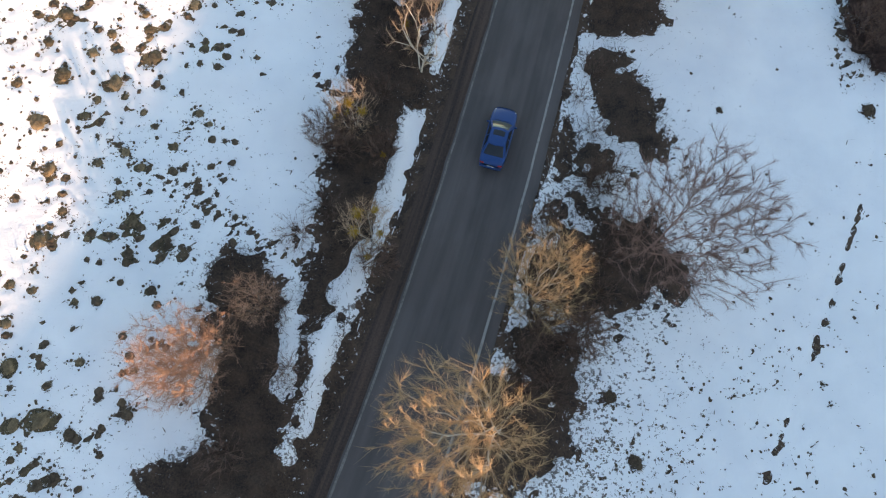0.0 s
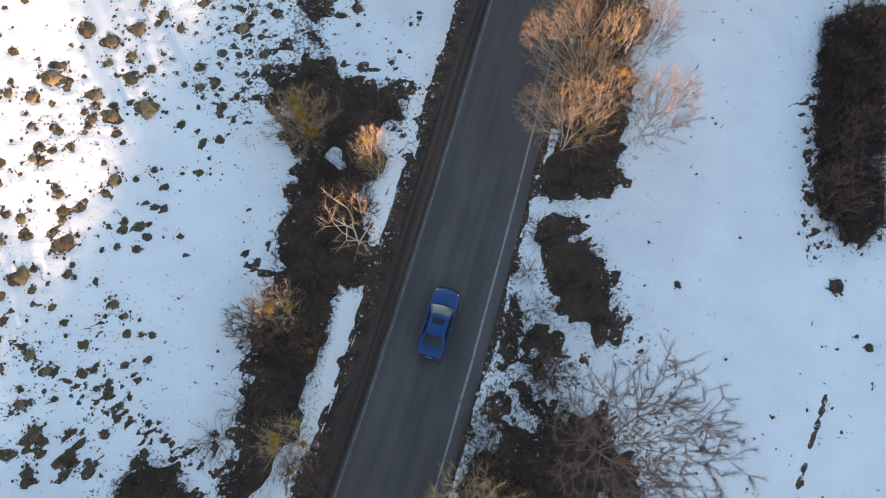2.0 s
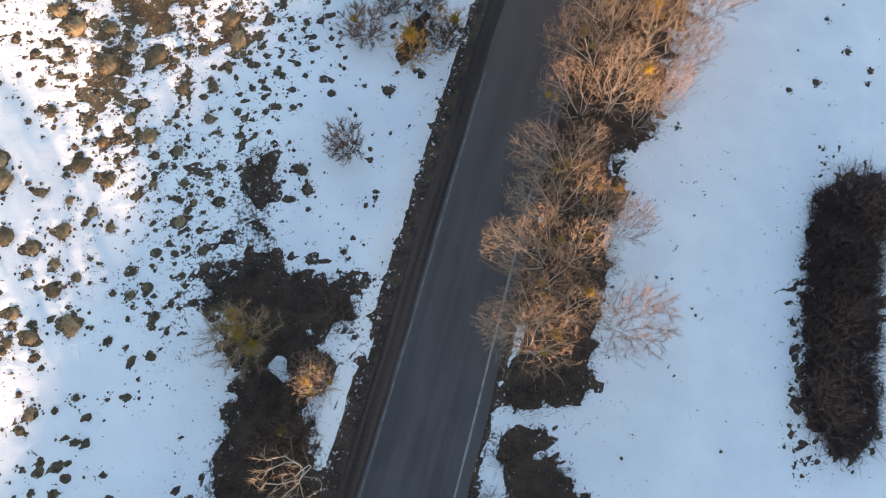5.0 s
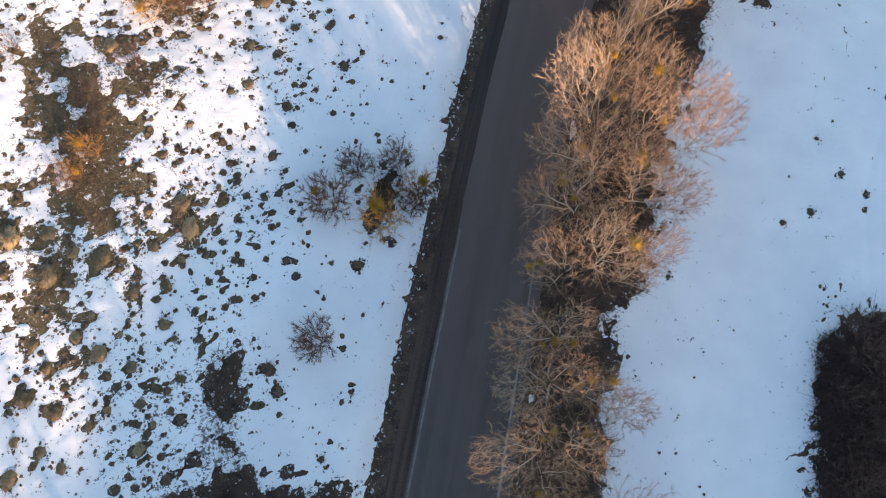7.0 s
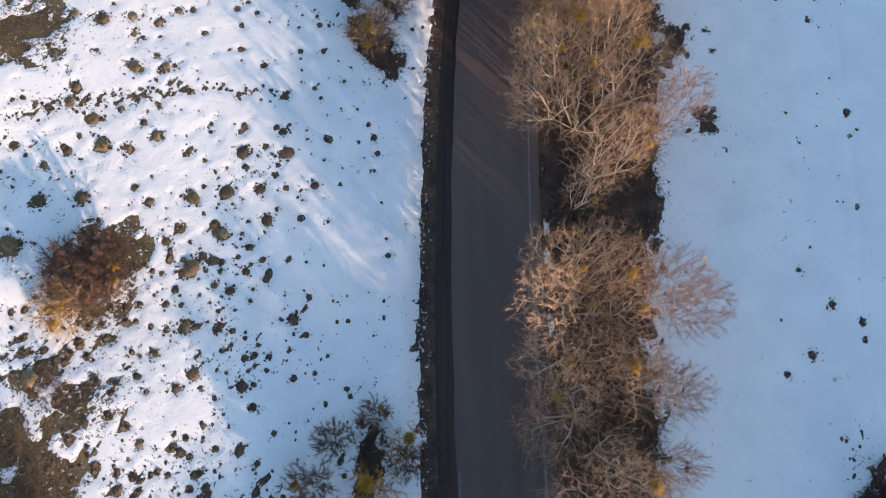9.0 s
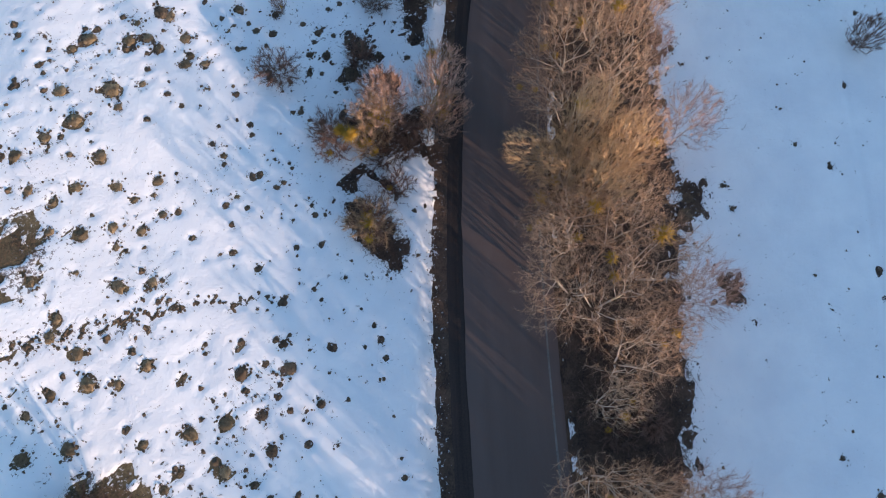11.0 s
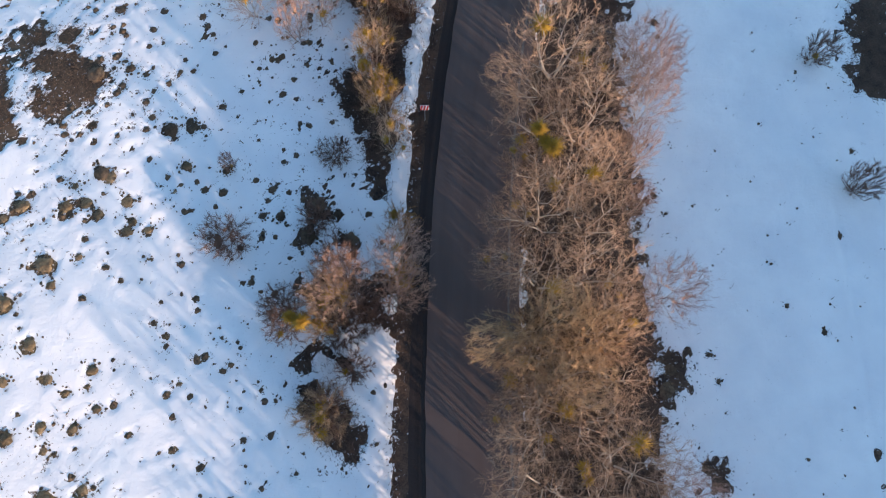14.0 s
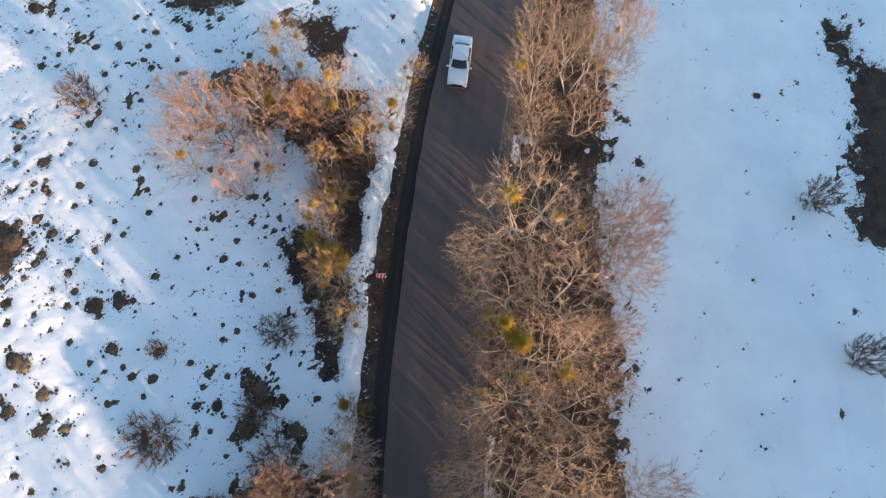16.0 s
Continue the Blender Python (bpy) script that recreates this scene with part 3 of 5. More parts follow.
TWIG_BROWN = per_object(mottled("brown_twigs", (0.285, 0.178, 0.116), (0.565, 0.38, 0.25), 0.7, 0.8), 0.2)
TWIG_YELLOW = per_object(mottled("yellow_willow_twigs", (0.44, 0.285, 0.15), (0.68, 0.48, 0.28), 0.7, 0.75), 0.15)
TWIG_RUST = per_object(mottled("rust_brown_twigs", (0.36, 0.20, 0.13), (0.58, 0.365, 0.255), 0.7, 0.8), 0.2)
TWIG_PALE = per_object(mottled("pinkish_twigs", (0.36, 0.23, 0.18), (0.54, 0.38, 0.31), 0.7, 0.8), 0.15)
TWIG_DARK = per_object(mottled("brown_shrub_twigs", (0.11, 0.064, 0.05), (0.25, 0.155, 0.115), 0.8, 0.85), 0.3)
TWIG_WINE = per_object(mottled("wine_brown_twigs", (0.24, 0.14, 0.115), (0.46, 0.29, 0.235), 0.7, 0.8), 0.1)
TWIG_ORANGE = per_object(mottled("orange_shrub_twigs", (0.42, 0.185, 0.065), (0.56, 0.33, 0.09), 0.9, 0.85), 0.25)
TWIG_OLIVE = per_object(mottled("olive_brown_twigs", (0.30, 0.19, 0.11), (0.56, 0.39, 0.235), 0.8, 0.85), 0.25)
MOSS = mottled("yellow_lichen", (0.28, 0.165, 0.02), (0.64, 0.40, 0.04), 4.0, 0.9, 0.03)
STRAW_TAN = per_object(mottled("tan_grass_tussock", (0.10, 0.068, 0.038), (0.44, 0.32, 0.18), 2.6, 0.95, 0.05), 0.35)
STRAW = per_object(mottled("dead_grass_tussock", (0.038, 0.027, 0.020), (0.225, 0.158, 0.098), 3.5, 0.95, 0.05), 0.4)
DRY = mottled("dry_tan_grass", (0.10, 0.062, 0.04), (0.32, 0.205, 0.125), 0.8, 0.95)
BARK_PALE = per_object(mottled("pale_dead_wood", (0.56, 0.48, 0.38), (0.78, 0.70, 0.58), 3.0, 0.85, 0.01), 0.1)
BARK_DARK = per_object(mottled("brown_bark", (0.10, 0.078, 0.064), (0.26, 0.205, 0.16), 3.0, 0.85, 0.01), 0.2)
THICKET = mottled("brown_thicket_stems", (0.045, 0.027, 0.024), (0.16, 0.095, 0.08), 0.7, 0.9)
BRUSH = mottled("dark_brush", (0.035, 0.022, 0.016), (0.14, 0.085, 0.06), 0.6, 0.9)

# ---- ground sheet, snow cover, road ----
gd, gy = spread(-46, 46, 0.7, 1500), spread(-18, 152, 0.7, 1500)
D, Y = np.meshgrid(gd, gy)
X = road_x(Y) + D
Z = ground_z(X, Y)
ground = link_mesh("ground", np.stack([X, Y, Z], -1).reshape(-1, 3), grid_faces(*X.shape), SOIL)
dry_layer = ground.data.attributes.new("dry", "FLOAT", "POINT")
dry_layer.data.foreach_set("value", (smooth(-15, -21, D + 2.5 * vnoise(X, Y, 6.0)) * (1 - 0.75 * smooth(100, 114, Y))).astype(np.float32).ravel())
inside_layer = ground.data.attributes.new("inside", "FLOAT", "POINT")
inside_layer.data.foreach_set("value", np.clip(-np.minimum(bare_distance(X, Y), road_distance(X, Y)), 0, 3).astype(np.float32).ravel() * (1 - 0.3 * smooth(-13, -17, D)).astype(np.float32).ravel())
tagged(ground, "dark wet soil and dead brown grass of a valley side", "ground", kind="structure")

# spots where tussocks and trodden prints break the snow: x, y, radius
rs = np.random.default_rng(21)
large = np.array(TUSSOCKS_A + TUSSOCKS_B + TUSSOCKS_C + TUSSOCKS_D + TUSSOCKS_E + TUSSOCKS_F + TUSSOCKS_G + TUSSOCKS_H + TUSSOCKS_I + TUSSOCKS_J)
small = []
for d0, d1, y0, y1, count, least, most in SPOT_ZONES:
    made = 0
    while made < count:
        y, d = rs.uniform(y0, y1), rs.uniform(d0, d1)
        x = float(road_x(y)) + d
        if vnoise(x, y, 5.0) + 0.5 * vnoise(x, y, 1.6) < rs.uniform(-0.9, 0.7):
            continue
        made += 1
        small.append((x, y, least + (most - least) * rs.random() ** 2.4))
for x1, y1, x2, y2 in FOOTPRINTS:
    n = int(math.hypot(x2 - x1, y2 - y1) / 0.16)
    for k in range(n):
        t = (k + rs.uniform(-0.3, 0.3)) / n
        small.append((x1 + (x2 - x1) * t + rs.normal(0, 0.22), y1 + (y2 - y1) * t + rs.normal(0, 0.3), rs.uniform(0.07, 0.17)))
for x1, y1, x2, y2 in TRAILS[:5]:
    n = int(math.hypot(x2 - x1, y2 - y1) / 0.8)
    for k in range(n):
        t = (k + rs.uniform(-0.4, 0.4)) / n
        if 9 < y1 + (y2 - y1) * t < 15:
            small.append((x1 + (x2 - x1) * t + rs.normal(0, 0.05), y1 + (y2 - y1) * t + rs.normal(0, 0.05), rs.uniform(0.025, 0.075)))
for x1, y1, x2, y2 in TUFT_ROWS:
    n = int(math.hypot(x2 - x1, y2 - y1) / 0.3)
    for k in range(n):
        t = (k + rs.uniform(-0.4, 0.4)) / n
        small.append((x1 + (x2 - x1) * t + rs.normal(0, 0.14), y1 + (y2 - y1) * t, 0.05 + 0.2 * rs.random() ** 2))
small = np.array(small)
small = small[(bare_distance(small[:, 0], small[:, 1]) > 0.1) & (road_distance(small[:, 0], small[:, 1]) > 0.15)]
small = small[np.min(np.hypot(small[:, None, 0] - large[None, :, 0], small[:, None, 1] - large[None, :, 1]) - large[None, :, 2], 1) > 0.0]
large[:, 2] *= 0.86
spots = np.concatenate([large, small])

sd, sy = spread(-43, 40, 0.25, 1500, 1.35), spread(-13, 146, 0.25, 1500, 1.35)
D, Y = np.meshgrid(sd, sy)
X = road_x(Y) + D
base = ground_z(X, Y)
bare = bare_distance(X, Y)
edge = bare + (0.7 + 0.8 * smooth(-13, -17, D)) * fbm(X, Y, 1.9, 4) + (0.75 + 0.45 * (np.abs(D) > 17)) * vnoise(X, Y, 0.55)
strip = np.full(X.shape, 50.0)
for x1, y1, x2, y2, r in SNOW_STRIPS_A + SNOW_STRIPS_B:
    strip = np.minimum(strip, line_distance(X, Y, [(x1, y1, x2, y2)]) - r)
edge = np.maximum(edge, 0.15 - strip + 0.4 * vnoise(X, Y, 0.7))
edge = np.minimum(edge, road_distance(X, Y) + 0.2 * fbm(X, Y, 2.5, 2) + 0.08 * vnoise(X, Y, 0.5))
# thin speckled snow near bare ground
edge = np.minimum(edge, 0.75 + 0.8 * (strip < 0.2) - 1.25 * fbm(X, Y, 0.8, 3) + 0.35 * np.clip(edge, 0, 9))
for x, y, r in spots:
    j0, j1 = np.searchsorted(sy, (y - 1.8 * r - 0.2, y + 1.8 * r + 0.2))
    mid = x - float(road_x(y))
    i0, i1 = np.searchsorted(sd, (mid - 2.2 * r - 0.3, mid + 2.2 * r + 0.3))
    xx, yy = X[j0:j1, i0:i1], Y[j0:j1, i0:i1]
    reach = np.hypot(xx - x, yy - y) - r * (0.95 + 0.5 * vnoise(xx, yy, 0.45) + 0.35 * vnoise(xx, yy, 1.1))
    edge[j0:j1, i0:i1] = np.minimum(edge[j0:j1, i0:i1], reach)
lift = np.clip(edge * 0.22, -0.12, 0.075) + 0.016 * fbm(X, Y, 1.1, 3) * smooth(0.1, 1.0, edge)
lift -= 0.065 * np.exp(-(line_distance(X, Y, TRAILS) / 0.26) ** 2) + 0.08 * np.exp(-(line_distance(X, Y, WHEEL_TRACKS) / 0.2) ** 2)
lift = np.maximum(lift, np.where(edge > 0.3, 0.012, -1.0))
high = lift > -0.03
faces = grid_faces(*X.shape)
faces = faces[high.reshape(-1)[faces].any(1)]
used, inverse = np.unique(faces, return_inverse=True)
verts = np.stack([X, Y, base + lift], -1).reshape(-1, 3)[used]
snow_cover = link_mesh("snow_cover", verts, inverse.reshape(-1, 4), SNOW)
# how thin and gritty the snow lies: by bare ground, on the tussocky hillside, beside the road and the tree row
border = np.minimum(bare, road_distance(X, Y))
thin = 0.6 * np.exp(-np.clip(bare, 0, 9) / 0.7) + 0.45 * np.exp(-np.clip(road_distance(X, Y), 0, 9) / 0.5) + 0.5 * np.exp(-np.clip(edge, 0, 9) / 0.25)
thin += 0.3 * smooth(-13, -19, D) * smooth(-0.5, 0.6, fbm(X, Y, 6.0, 3)) + 0.62 * smooth(4, 6, D) * smooth(22, 9, D) * smooth(30, 8, Y) + 0.2 * np.exp(-np.clip(border, 0, 99) / 4.0)
thin += 0.85 * np.exp(-(line_distance(X, Y, WHEEL_TRACKS) / 0.3) ** 2) + 0.3 * np.exp(-(line_distance(X, Y, TRAILS[:5]) / 0.22) ** 2)
thin *= 1 - 0.8 * smooth(0.3, -0.1, strip)
thin_layer = snow_cover.data.attributes.new("thin", "FLOAT", "POINT")
thin_layer.data.foreach_set("value", np.clip(thin, 0, 1.2).reshape(-1)[used].astype(np.float32))
tagged(snow_cover, "thin white snow with melted holes over the fields", "snow", kind="structure")


def ribbon(name, d0, d1, y0, y1, lift, material, steps=4, step=1.0, wobble=0.0):
    """A strip along the road between two distances from its centre line, with its u across and v along in metres."""
    ys = np.arange(y0, y1 + step / 2, step)
    t = np.linspace(0, 1, steps + 1)
    yy, tt = np.meshgrid(ys, t, indexing="ij")
    a = d0 + wobble * fbm(yy, 0 * yy + d0, 2.0, 3)
    b = d1 + wobble * fbm(yy, 0 * yy + d1 + 9, 2.0, 3)
    dd = a + (b - a) * tt
    along = np.gradient(road_x(ys), ys)[:, None]
    n = np.sqrt(1 + along ** 2)
    xx, y2 = road_x(yy) + dd / n, yy - dd * along / n
    zz = ground_z(xx, y2) + lift - 0.0022 * dd ** 2
    ob = link_mesh(name, np.stack([xx, y2, zz], -1).reshape(-1, 3), grid_faces(*xx.shape), material)
    uv = ob.data.uv_layers.new(name="UVMap")
    idx = np.zeros(len(ob.data.loops), np.int32)
    ob.data.loops.foreach_get("vertex_index", idx)
    uv.data.foreach_set("uv", np.stack([dd.ravel()[idx], yy.ravel()[idx]], -1).astype(np.float32).ravel())
    return ob


tagged(ribbon("road", -3.15, 3.75, -300, 400, 0.10, ASPHALT, 12, 0.5, 0.05), "grey worn asphalt of a narrow country road", "road", kind="structure")
tagged(ribbon("verge_left", -6.15, -3.0, -300, 400, 0.04, MUD, 10, 0.5, 0.2), "dark muddy gravel verge beside the asphalt", "verge", kind="structure")
tagged(ribbon("edge_line_left", -3.02, -2.88, -300, 55, 0.106, FADED, 1, 0.5, 0.02), "worn white edge line", "road marking", kind="structure")
tagged(ribbon("edge_line_right_worn", 2.86, 3.02, 46, 400, 0.106, FADED, 1, 0.5, 0.02), "almost worn-off white edge line", "road marking", kind="structure")
tagged(ribbon("edge_line_right", 2.86, 3.02, -300, 46, 0.106, LINE, 1, 0.5, 0.02), "worn white edge line", "road marking", kind="structure")


# ---- trees and shrubs ----
def tubes(paths, sides=3):
    """Verts and faces of tapered tubes. Each path: points n x 3 and radii n."""
    vs, fs, base = [], [], 0
    ang = np.arange(sides) * 2 * np.pi / sides
    ca, sa = np.cos(ang), np.sin(ang)
    for pts, rad in paths:
        n = len(pts)
        t = pts[-1] - pts[0]
        t = t / (np.linalg.norm(t) + 1e-9)
        a = np.cross(t, (0.31, 0.9, 0.2) if abs(t[2]) > 0.8 else (0, 0, 1.0))
        a /= np.linalg.norm(a) + 1e-9
        b = np.cross(t, a)
        ring = a[None] * ca[:, None] + b[None] * sa[:, None]
        vs.append((pts[:, None] + ring[None] * rad[:, None, None]).reshape(-1, 3))
        i = np.arange(n * sides).reshape(n, sides) + base
        nxt = np.roll(i, -1, 1)
        fs.append(np.stack([i[:-1], nxt[:-1], nxt[1:]], -1).reshape(-1, 3))
        fs.append(np.stack([i[:-1], nxt[1:], i[1:]], -1).reshape(-1, 3))
        base += n * sides
    return np.concatenate(vs), np.concatenate(fs)


def cones(at, tip, radius, sides=3):
    """Verts and faces of thin three-sided spikes from at to tip (n x 3), with radius n at the foot; two sides will do for the finest."""
    n = len(at)
    t = tip - at
    a = np.cross(t, np.array((0.3, 0.5, 0.81)))
    a /= np.linalg.norm(a, axis=1)[:, None] + 1e-9
    b = np.cross(t, a)
    b /= np.linalg.norm(b, axis=1)[:, None] + 1e-9
    r = np.asarray(radius)[:, None]
    v = np.stack([at + a * r, at + (-0.5 * a + 0.87 * b) * r, at + (-0.5 * a - 0.87 * b) * r, tip], 1).reshape(-1, 3)
    i = np.arange(n)[:, None] * 4
    return v, np.concatenate([i + (0, 1, 3), i + (1, 2, 3), i + (2, 0, 3)][:sides])


def joined(*pieces):
    vs, fs, n = [], [], 0
    for v, f in pieces:
        vs.append(v)
        fs.append(f + n)
        n += len(v)
    return np.concatenate(vs), np.concatenate(fs)


def frusta(a, b, ra, rb, sides):
    """Verts and faces of straight tapered pieces from a to b (n x 3)."""
    n = len(a)
    t = b - a
    t = t / (np.linalg.norm(t, axis=1)[:, None] + 1e-9)
    u = np.cross(t, np.array((0.31, 0.86, 0.4)))
    u /= np.linalg.norm(u, axis=1)[:, None] + 1e-9
    w = np.cross(t, u)
    ang = np.arange(sides) * 2 * np.pi / sides
    ring = u[:, None] * np.cos(ang)[None, :, None] + w[:, None] * np.sin(ang)[None, :, None]
    v = np.concatenate([(a - 0.3 * ra[:, None] * t)[:, None] + ring * ra[:, None, None], b[:, None] + ring * rb[:, None, None]], 1).reshape(-1, 3)
    i = np.arange(sides)
    j = np.roll(i, -1)
    f = np.concatenate([np.stack([i, j, j + sides], -1), np.stack([i, j + sides, i + sides], -1)])
    return v, (np.arange(n)[:, None, None] * 2 * sides + f[None]).reshape(-1, 3)


def skeleton_of(seed, height, radius, stems, lean, points, low, wide=0.62, direct=0.8, side=(0.0, 0.0)):
    """A branching skeleton: points strewn through a domed crown, each tied to the nearest branch by the shortest way to the root."""
    r = np.random.default_rng(seed)
    pos, parent, far = [np.array((0.0, 0.0, -0.3))], [-1], [0.0]

    def add(q, k):
        pos.append(q)
        parent.append(k)
        far.append(far[k] + float(np.linalg.norm(q - pos[k])))
        return len(pos) - 1

    for s in range(stems):
        a = 2 * math.pi * (s + r.uniform(-0.3, 0.3)) / stems
        d = np.array((math.cos(a) * lean + side[0], math.sin(a) * lean + side[1], 1.0))
        k, q = 0, np.array((0.1 * math.cos(a), 0.1 * math.sin(a), 0.0)) * stems ** 0.5
        k = add(q, k)
        for step in range(4):
            d = d + r.normal(0, 0.08, 3)
            q = q + d * (low * height / 4)
            k = add(q, k)
    u = low * 0.75 + (1 - low * 0.75) * r.random(points) ** 0.8
    reach = radius * np.sqrt(np.clip(1 - ((u - wide) / np.where(u > wide, 1.04 - wide, wide)) ** 2, 0.02, 1))
    a, rho = r.uniform(0, 2 * math.pi, points), reach * r.random(points) ** 0.42 * (1 + 0.22 * np.sin(3 * r.uniform(0, 6.3) + r.uniform(0, 6.3, points)))
    aim = np.stack([rho * np.cos(a) + side[0] * u * height, rho * np.sin(a) + side[1] * u * height, u * height], -1)
    for q in aim[np.argsort(np.linalg.norm(aim - (0, 0, low * height * 0.5), axis=1))]:
        nodes = np.array(pos)
        gap = q - nodes
        cost = np.linalg.norm(gap, axis=1) + direct * np.array(far) + 1.5 * np.clip(-gap[:, 2] + 0.1, 0, 9) + 5.0 * (nodes[:, 2] < 0.1)
        k = int(np.argmin(cost))
        start = nodes[k]
        n = max(1, int(np.linalg.norm(q - start) / 1.0))
        for m in range(1, n + 1):
            f = m / n
            w = start + (q - start) * f + np.array((0, 0, -0.12 * n * 0.5 * math.sin(math.pi * f))) + (r.normal(0, 0.045, 3) if m < n else 0)
            k = add(w, k)
    pos, parent = np.array(pos), np.array(parent)
    load = np.ones(len(pos))
    for k in range(len(pos) - 1, 0, -1):
        load[parent[k]] += load[k]
    return pos, parent, load, r


def lump(r, radius, rings=5, sides=8, flat=0.6, rough=0.25):
    """A knobbly mound."""
    vs, fs = [], []
    for i in range(rings + 1):
        a = math.pi / 2 * i / rings
        for k in range(sides):
            b = 2 * math.pi * k / sides
            q = radius * (1 + r.uniform(-rough, rough))
            vs.append((q * math.cos(a) * math.cos(b), q * math.cos(a) * math.sin(b), q * flat * math.sin(a)))
    for i in range(rings):
        for k in range(sides):
            fs.append((i * sides + k, i * sides + (k + 1) % sides, (i + 1) * sides + (k + 1) % sides, (i + 1) * sides + k))
    return np.array(vs), np.array(fs)


def tree(name, seed, twig_material, label, category, group, moss=0, thick=0.12, twigs=5000, twig_len=0.5, twig_r=0.01, bark=None, **shape):
    thing = new(name)
    tagged(thing, label, category, group)
    pos, parent, load, r = skeleton_of(seed, **shape)
    bark = bark or BARK
    rad = np.maximum(0.006, thick * (load / load[0]) ** 0.61)
    kid = np.arange(1, len(pos))
    a, b, ra, rb = pos[parent[kid]], pos[kid], np.minimum(rad[parent[kid]], rad[kid] * 1.5), rad[kid]
    share = load[kid] / load[0]
    # the trunk, each heavy limb, and the fine rest
    home = np.full(len(pos), -1)
    home[0] = 0
    limbs = 0
    for k in kid:
        if share[k - 1] > 0.24 or (parent[k] == 0):
            home[k] = 0
        elif share[k - 1] > 0.035:
            if home[parent[k]] <= 0:
                limbs += 1
                home[k] = limbs
            else:
                home[k] = home[parent[k]]
    own = home[kid]
    for h in range(limbs + 1):
        m = own == h
        if m.any():
            ob = link_mesh("trunk" if h == 0 else "limb", *frusta(a[m], b[m], ra[m], rb[m], 6 if h == 0 else 5), bark)
            ob.parent = thing
    m = own < 0
    forks = frusta(a[m], b[m], ra[m], rb[m], 3)
    fine = kid[load[kid] <= 14]
    k = fine[r.integers(0, len(fine), twigs)]
    at = pos[parent[k]] + (pos[k] - pos[parent[k]]) * r.random((twigs, 1))
    w = pos[k] - pos[parent[k]]
    w = w / (np.linalg.norm(w, axis=1)[:, None] + 1e-9) + r.normal(0, 0.42, (twigs, 3)) + np.array((0, 0, 0.12))
    w /= np.linalg.norm(w, axis=1)[:, None]
    crown = cones(at, at + w * (twig_len * r.uniform(0.4, 1.3, twigs))[:, None], twig_r * r.uniform(0.7, 1.3, twigs), 2)
    ob = link_mesh("crown", *joined(crown, forks), twig_material)
    ob.data.materials.append(bark)
    which = np.zeros(len(ob.data.polygons), np.int32)
    which[len(crown[1]):] = np.tile(load[kid[m]] > 3, (6, 1)).T.ravel()
    ob.data.polygons.foreach_set("material_index", which)
    ob.parent = thing
    tagged(ob, "bare fine twigs")
    high = np.flatnonzero((load > 6) & (pos[:, 2] > 0.3 * pos[:, 2].max()))
    for _ in range(moss):
        q = pos[high[r.integers(len(high))]]
        n = 150
        w = r.normal(0, 1, (n, 3))
        w /= np.linalg.norm(w, axis=1)[:, None]
        size = r.uniform(0.55, 1.0)
        ob = link_mesh("mistletoe", *cones(q + w * 0.1, q + w * (size * r.uniform(0.5, 1.0, n))[:, None], np.full(n, 0.03)), MOSS)
        ob.parent = thing
        tagged(ob, "yellow-green clump of mistletoe")
    return thing


planted = set()


def plant(kinds, places, ref_radius, ref_height, seed, slim=9.0, usual=0.0):
    """Copies of the kinds at (middle of the crown x, y, crown radius, height), no taller than slim crown radii. A tree whose crown hangs over the road stands beside it and leans."""
    r = np.random.default_rng(seed)
    for n, place in enumerate(places):
        x, y, radius = place[:3]
        height = min(place[3] if len(place) > 3 else usual * r.uniform(0.62, 1.12), slim * radius)
        d = x - float(road_x(y))
        aside = max(d, 5.4) if d > 0 else min(d, -6.4)
        foot = x + aside - d
        lean = max(-32.0, min(32.0, math.degrees(math.atan2(x - foot, 0.65 * height))))
        z = float(ground_z(foot, y)) - 0.05
        m = pose(foot, y, z, 0, lean, 0) @ pose(0, 0, 0, 0, 0, r.uniform(0, 360)) @ Matrix.Diagonal((radius / ref_radius, radius / ref_radius, height / ref_height, 1))
        k = kinds[n % len(kinds)]
        if k not in planted:
            planted.add(k)
            k.matrix_basis = m
        else:
            copy_thing(k, m @ Matrix.Diagonal((1 / k.scale[0], 1 / k.scale[1], 1 / k.scale[2], 1)))


# trees of the roadside row: middle of the crown x, y, crown radius
ROW_A = [(39.8, 109.8, 4.9), (34.4, 108.5, 2.5), (42.8, 107.4, 3.8), (35.7, 105.5, 3.6), (39.7, 103.8, 4.1), (33.7, 101.8, 2.5), (37.0, 100.2, 3.7), (40.1, 99.8, 2.9),
         (30.2, 98.2, 2.4), (33.5, 98.0, 3.6), (37.0, 96.4, 3.3), (28.6, 95.0, 2.3), (31.5, 93.4, 3.5), (35.3, 92.6, 3.5), (36.2, 90.1, 2.4), (34.5, 88.4, 2.8),
         (33.4, 85.2, 2.8), (24.8, 85.6, 2.3), (27.7, 84.5, 3.2), (30.8, 82.9, 3.2), (28.5, 87.5, 3.6), (25.4, 83.2, 2.6), (24.3, 79.9, 3.4), (27.6, 78.3, 4.1),
         (31.7, 79.5, 4.2), (27.5, 73.9, 3.4), (30.4, 74.7, 2.5), (24.9, 71.7, 2.0), (20.8, 67.3, 2.7), (23.2, 66.6, 2.4)]
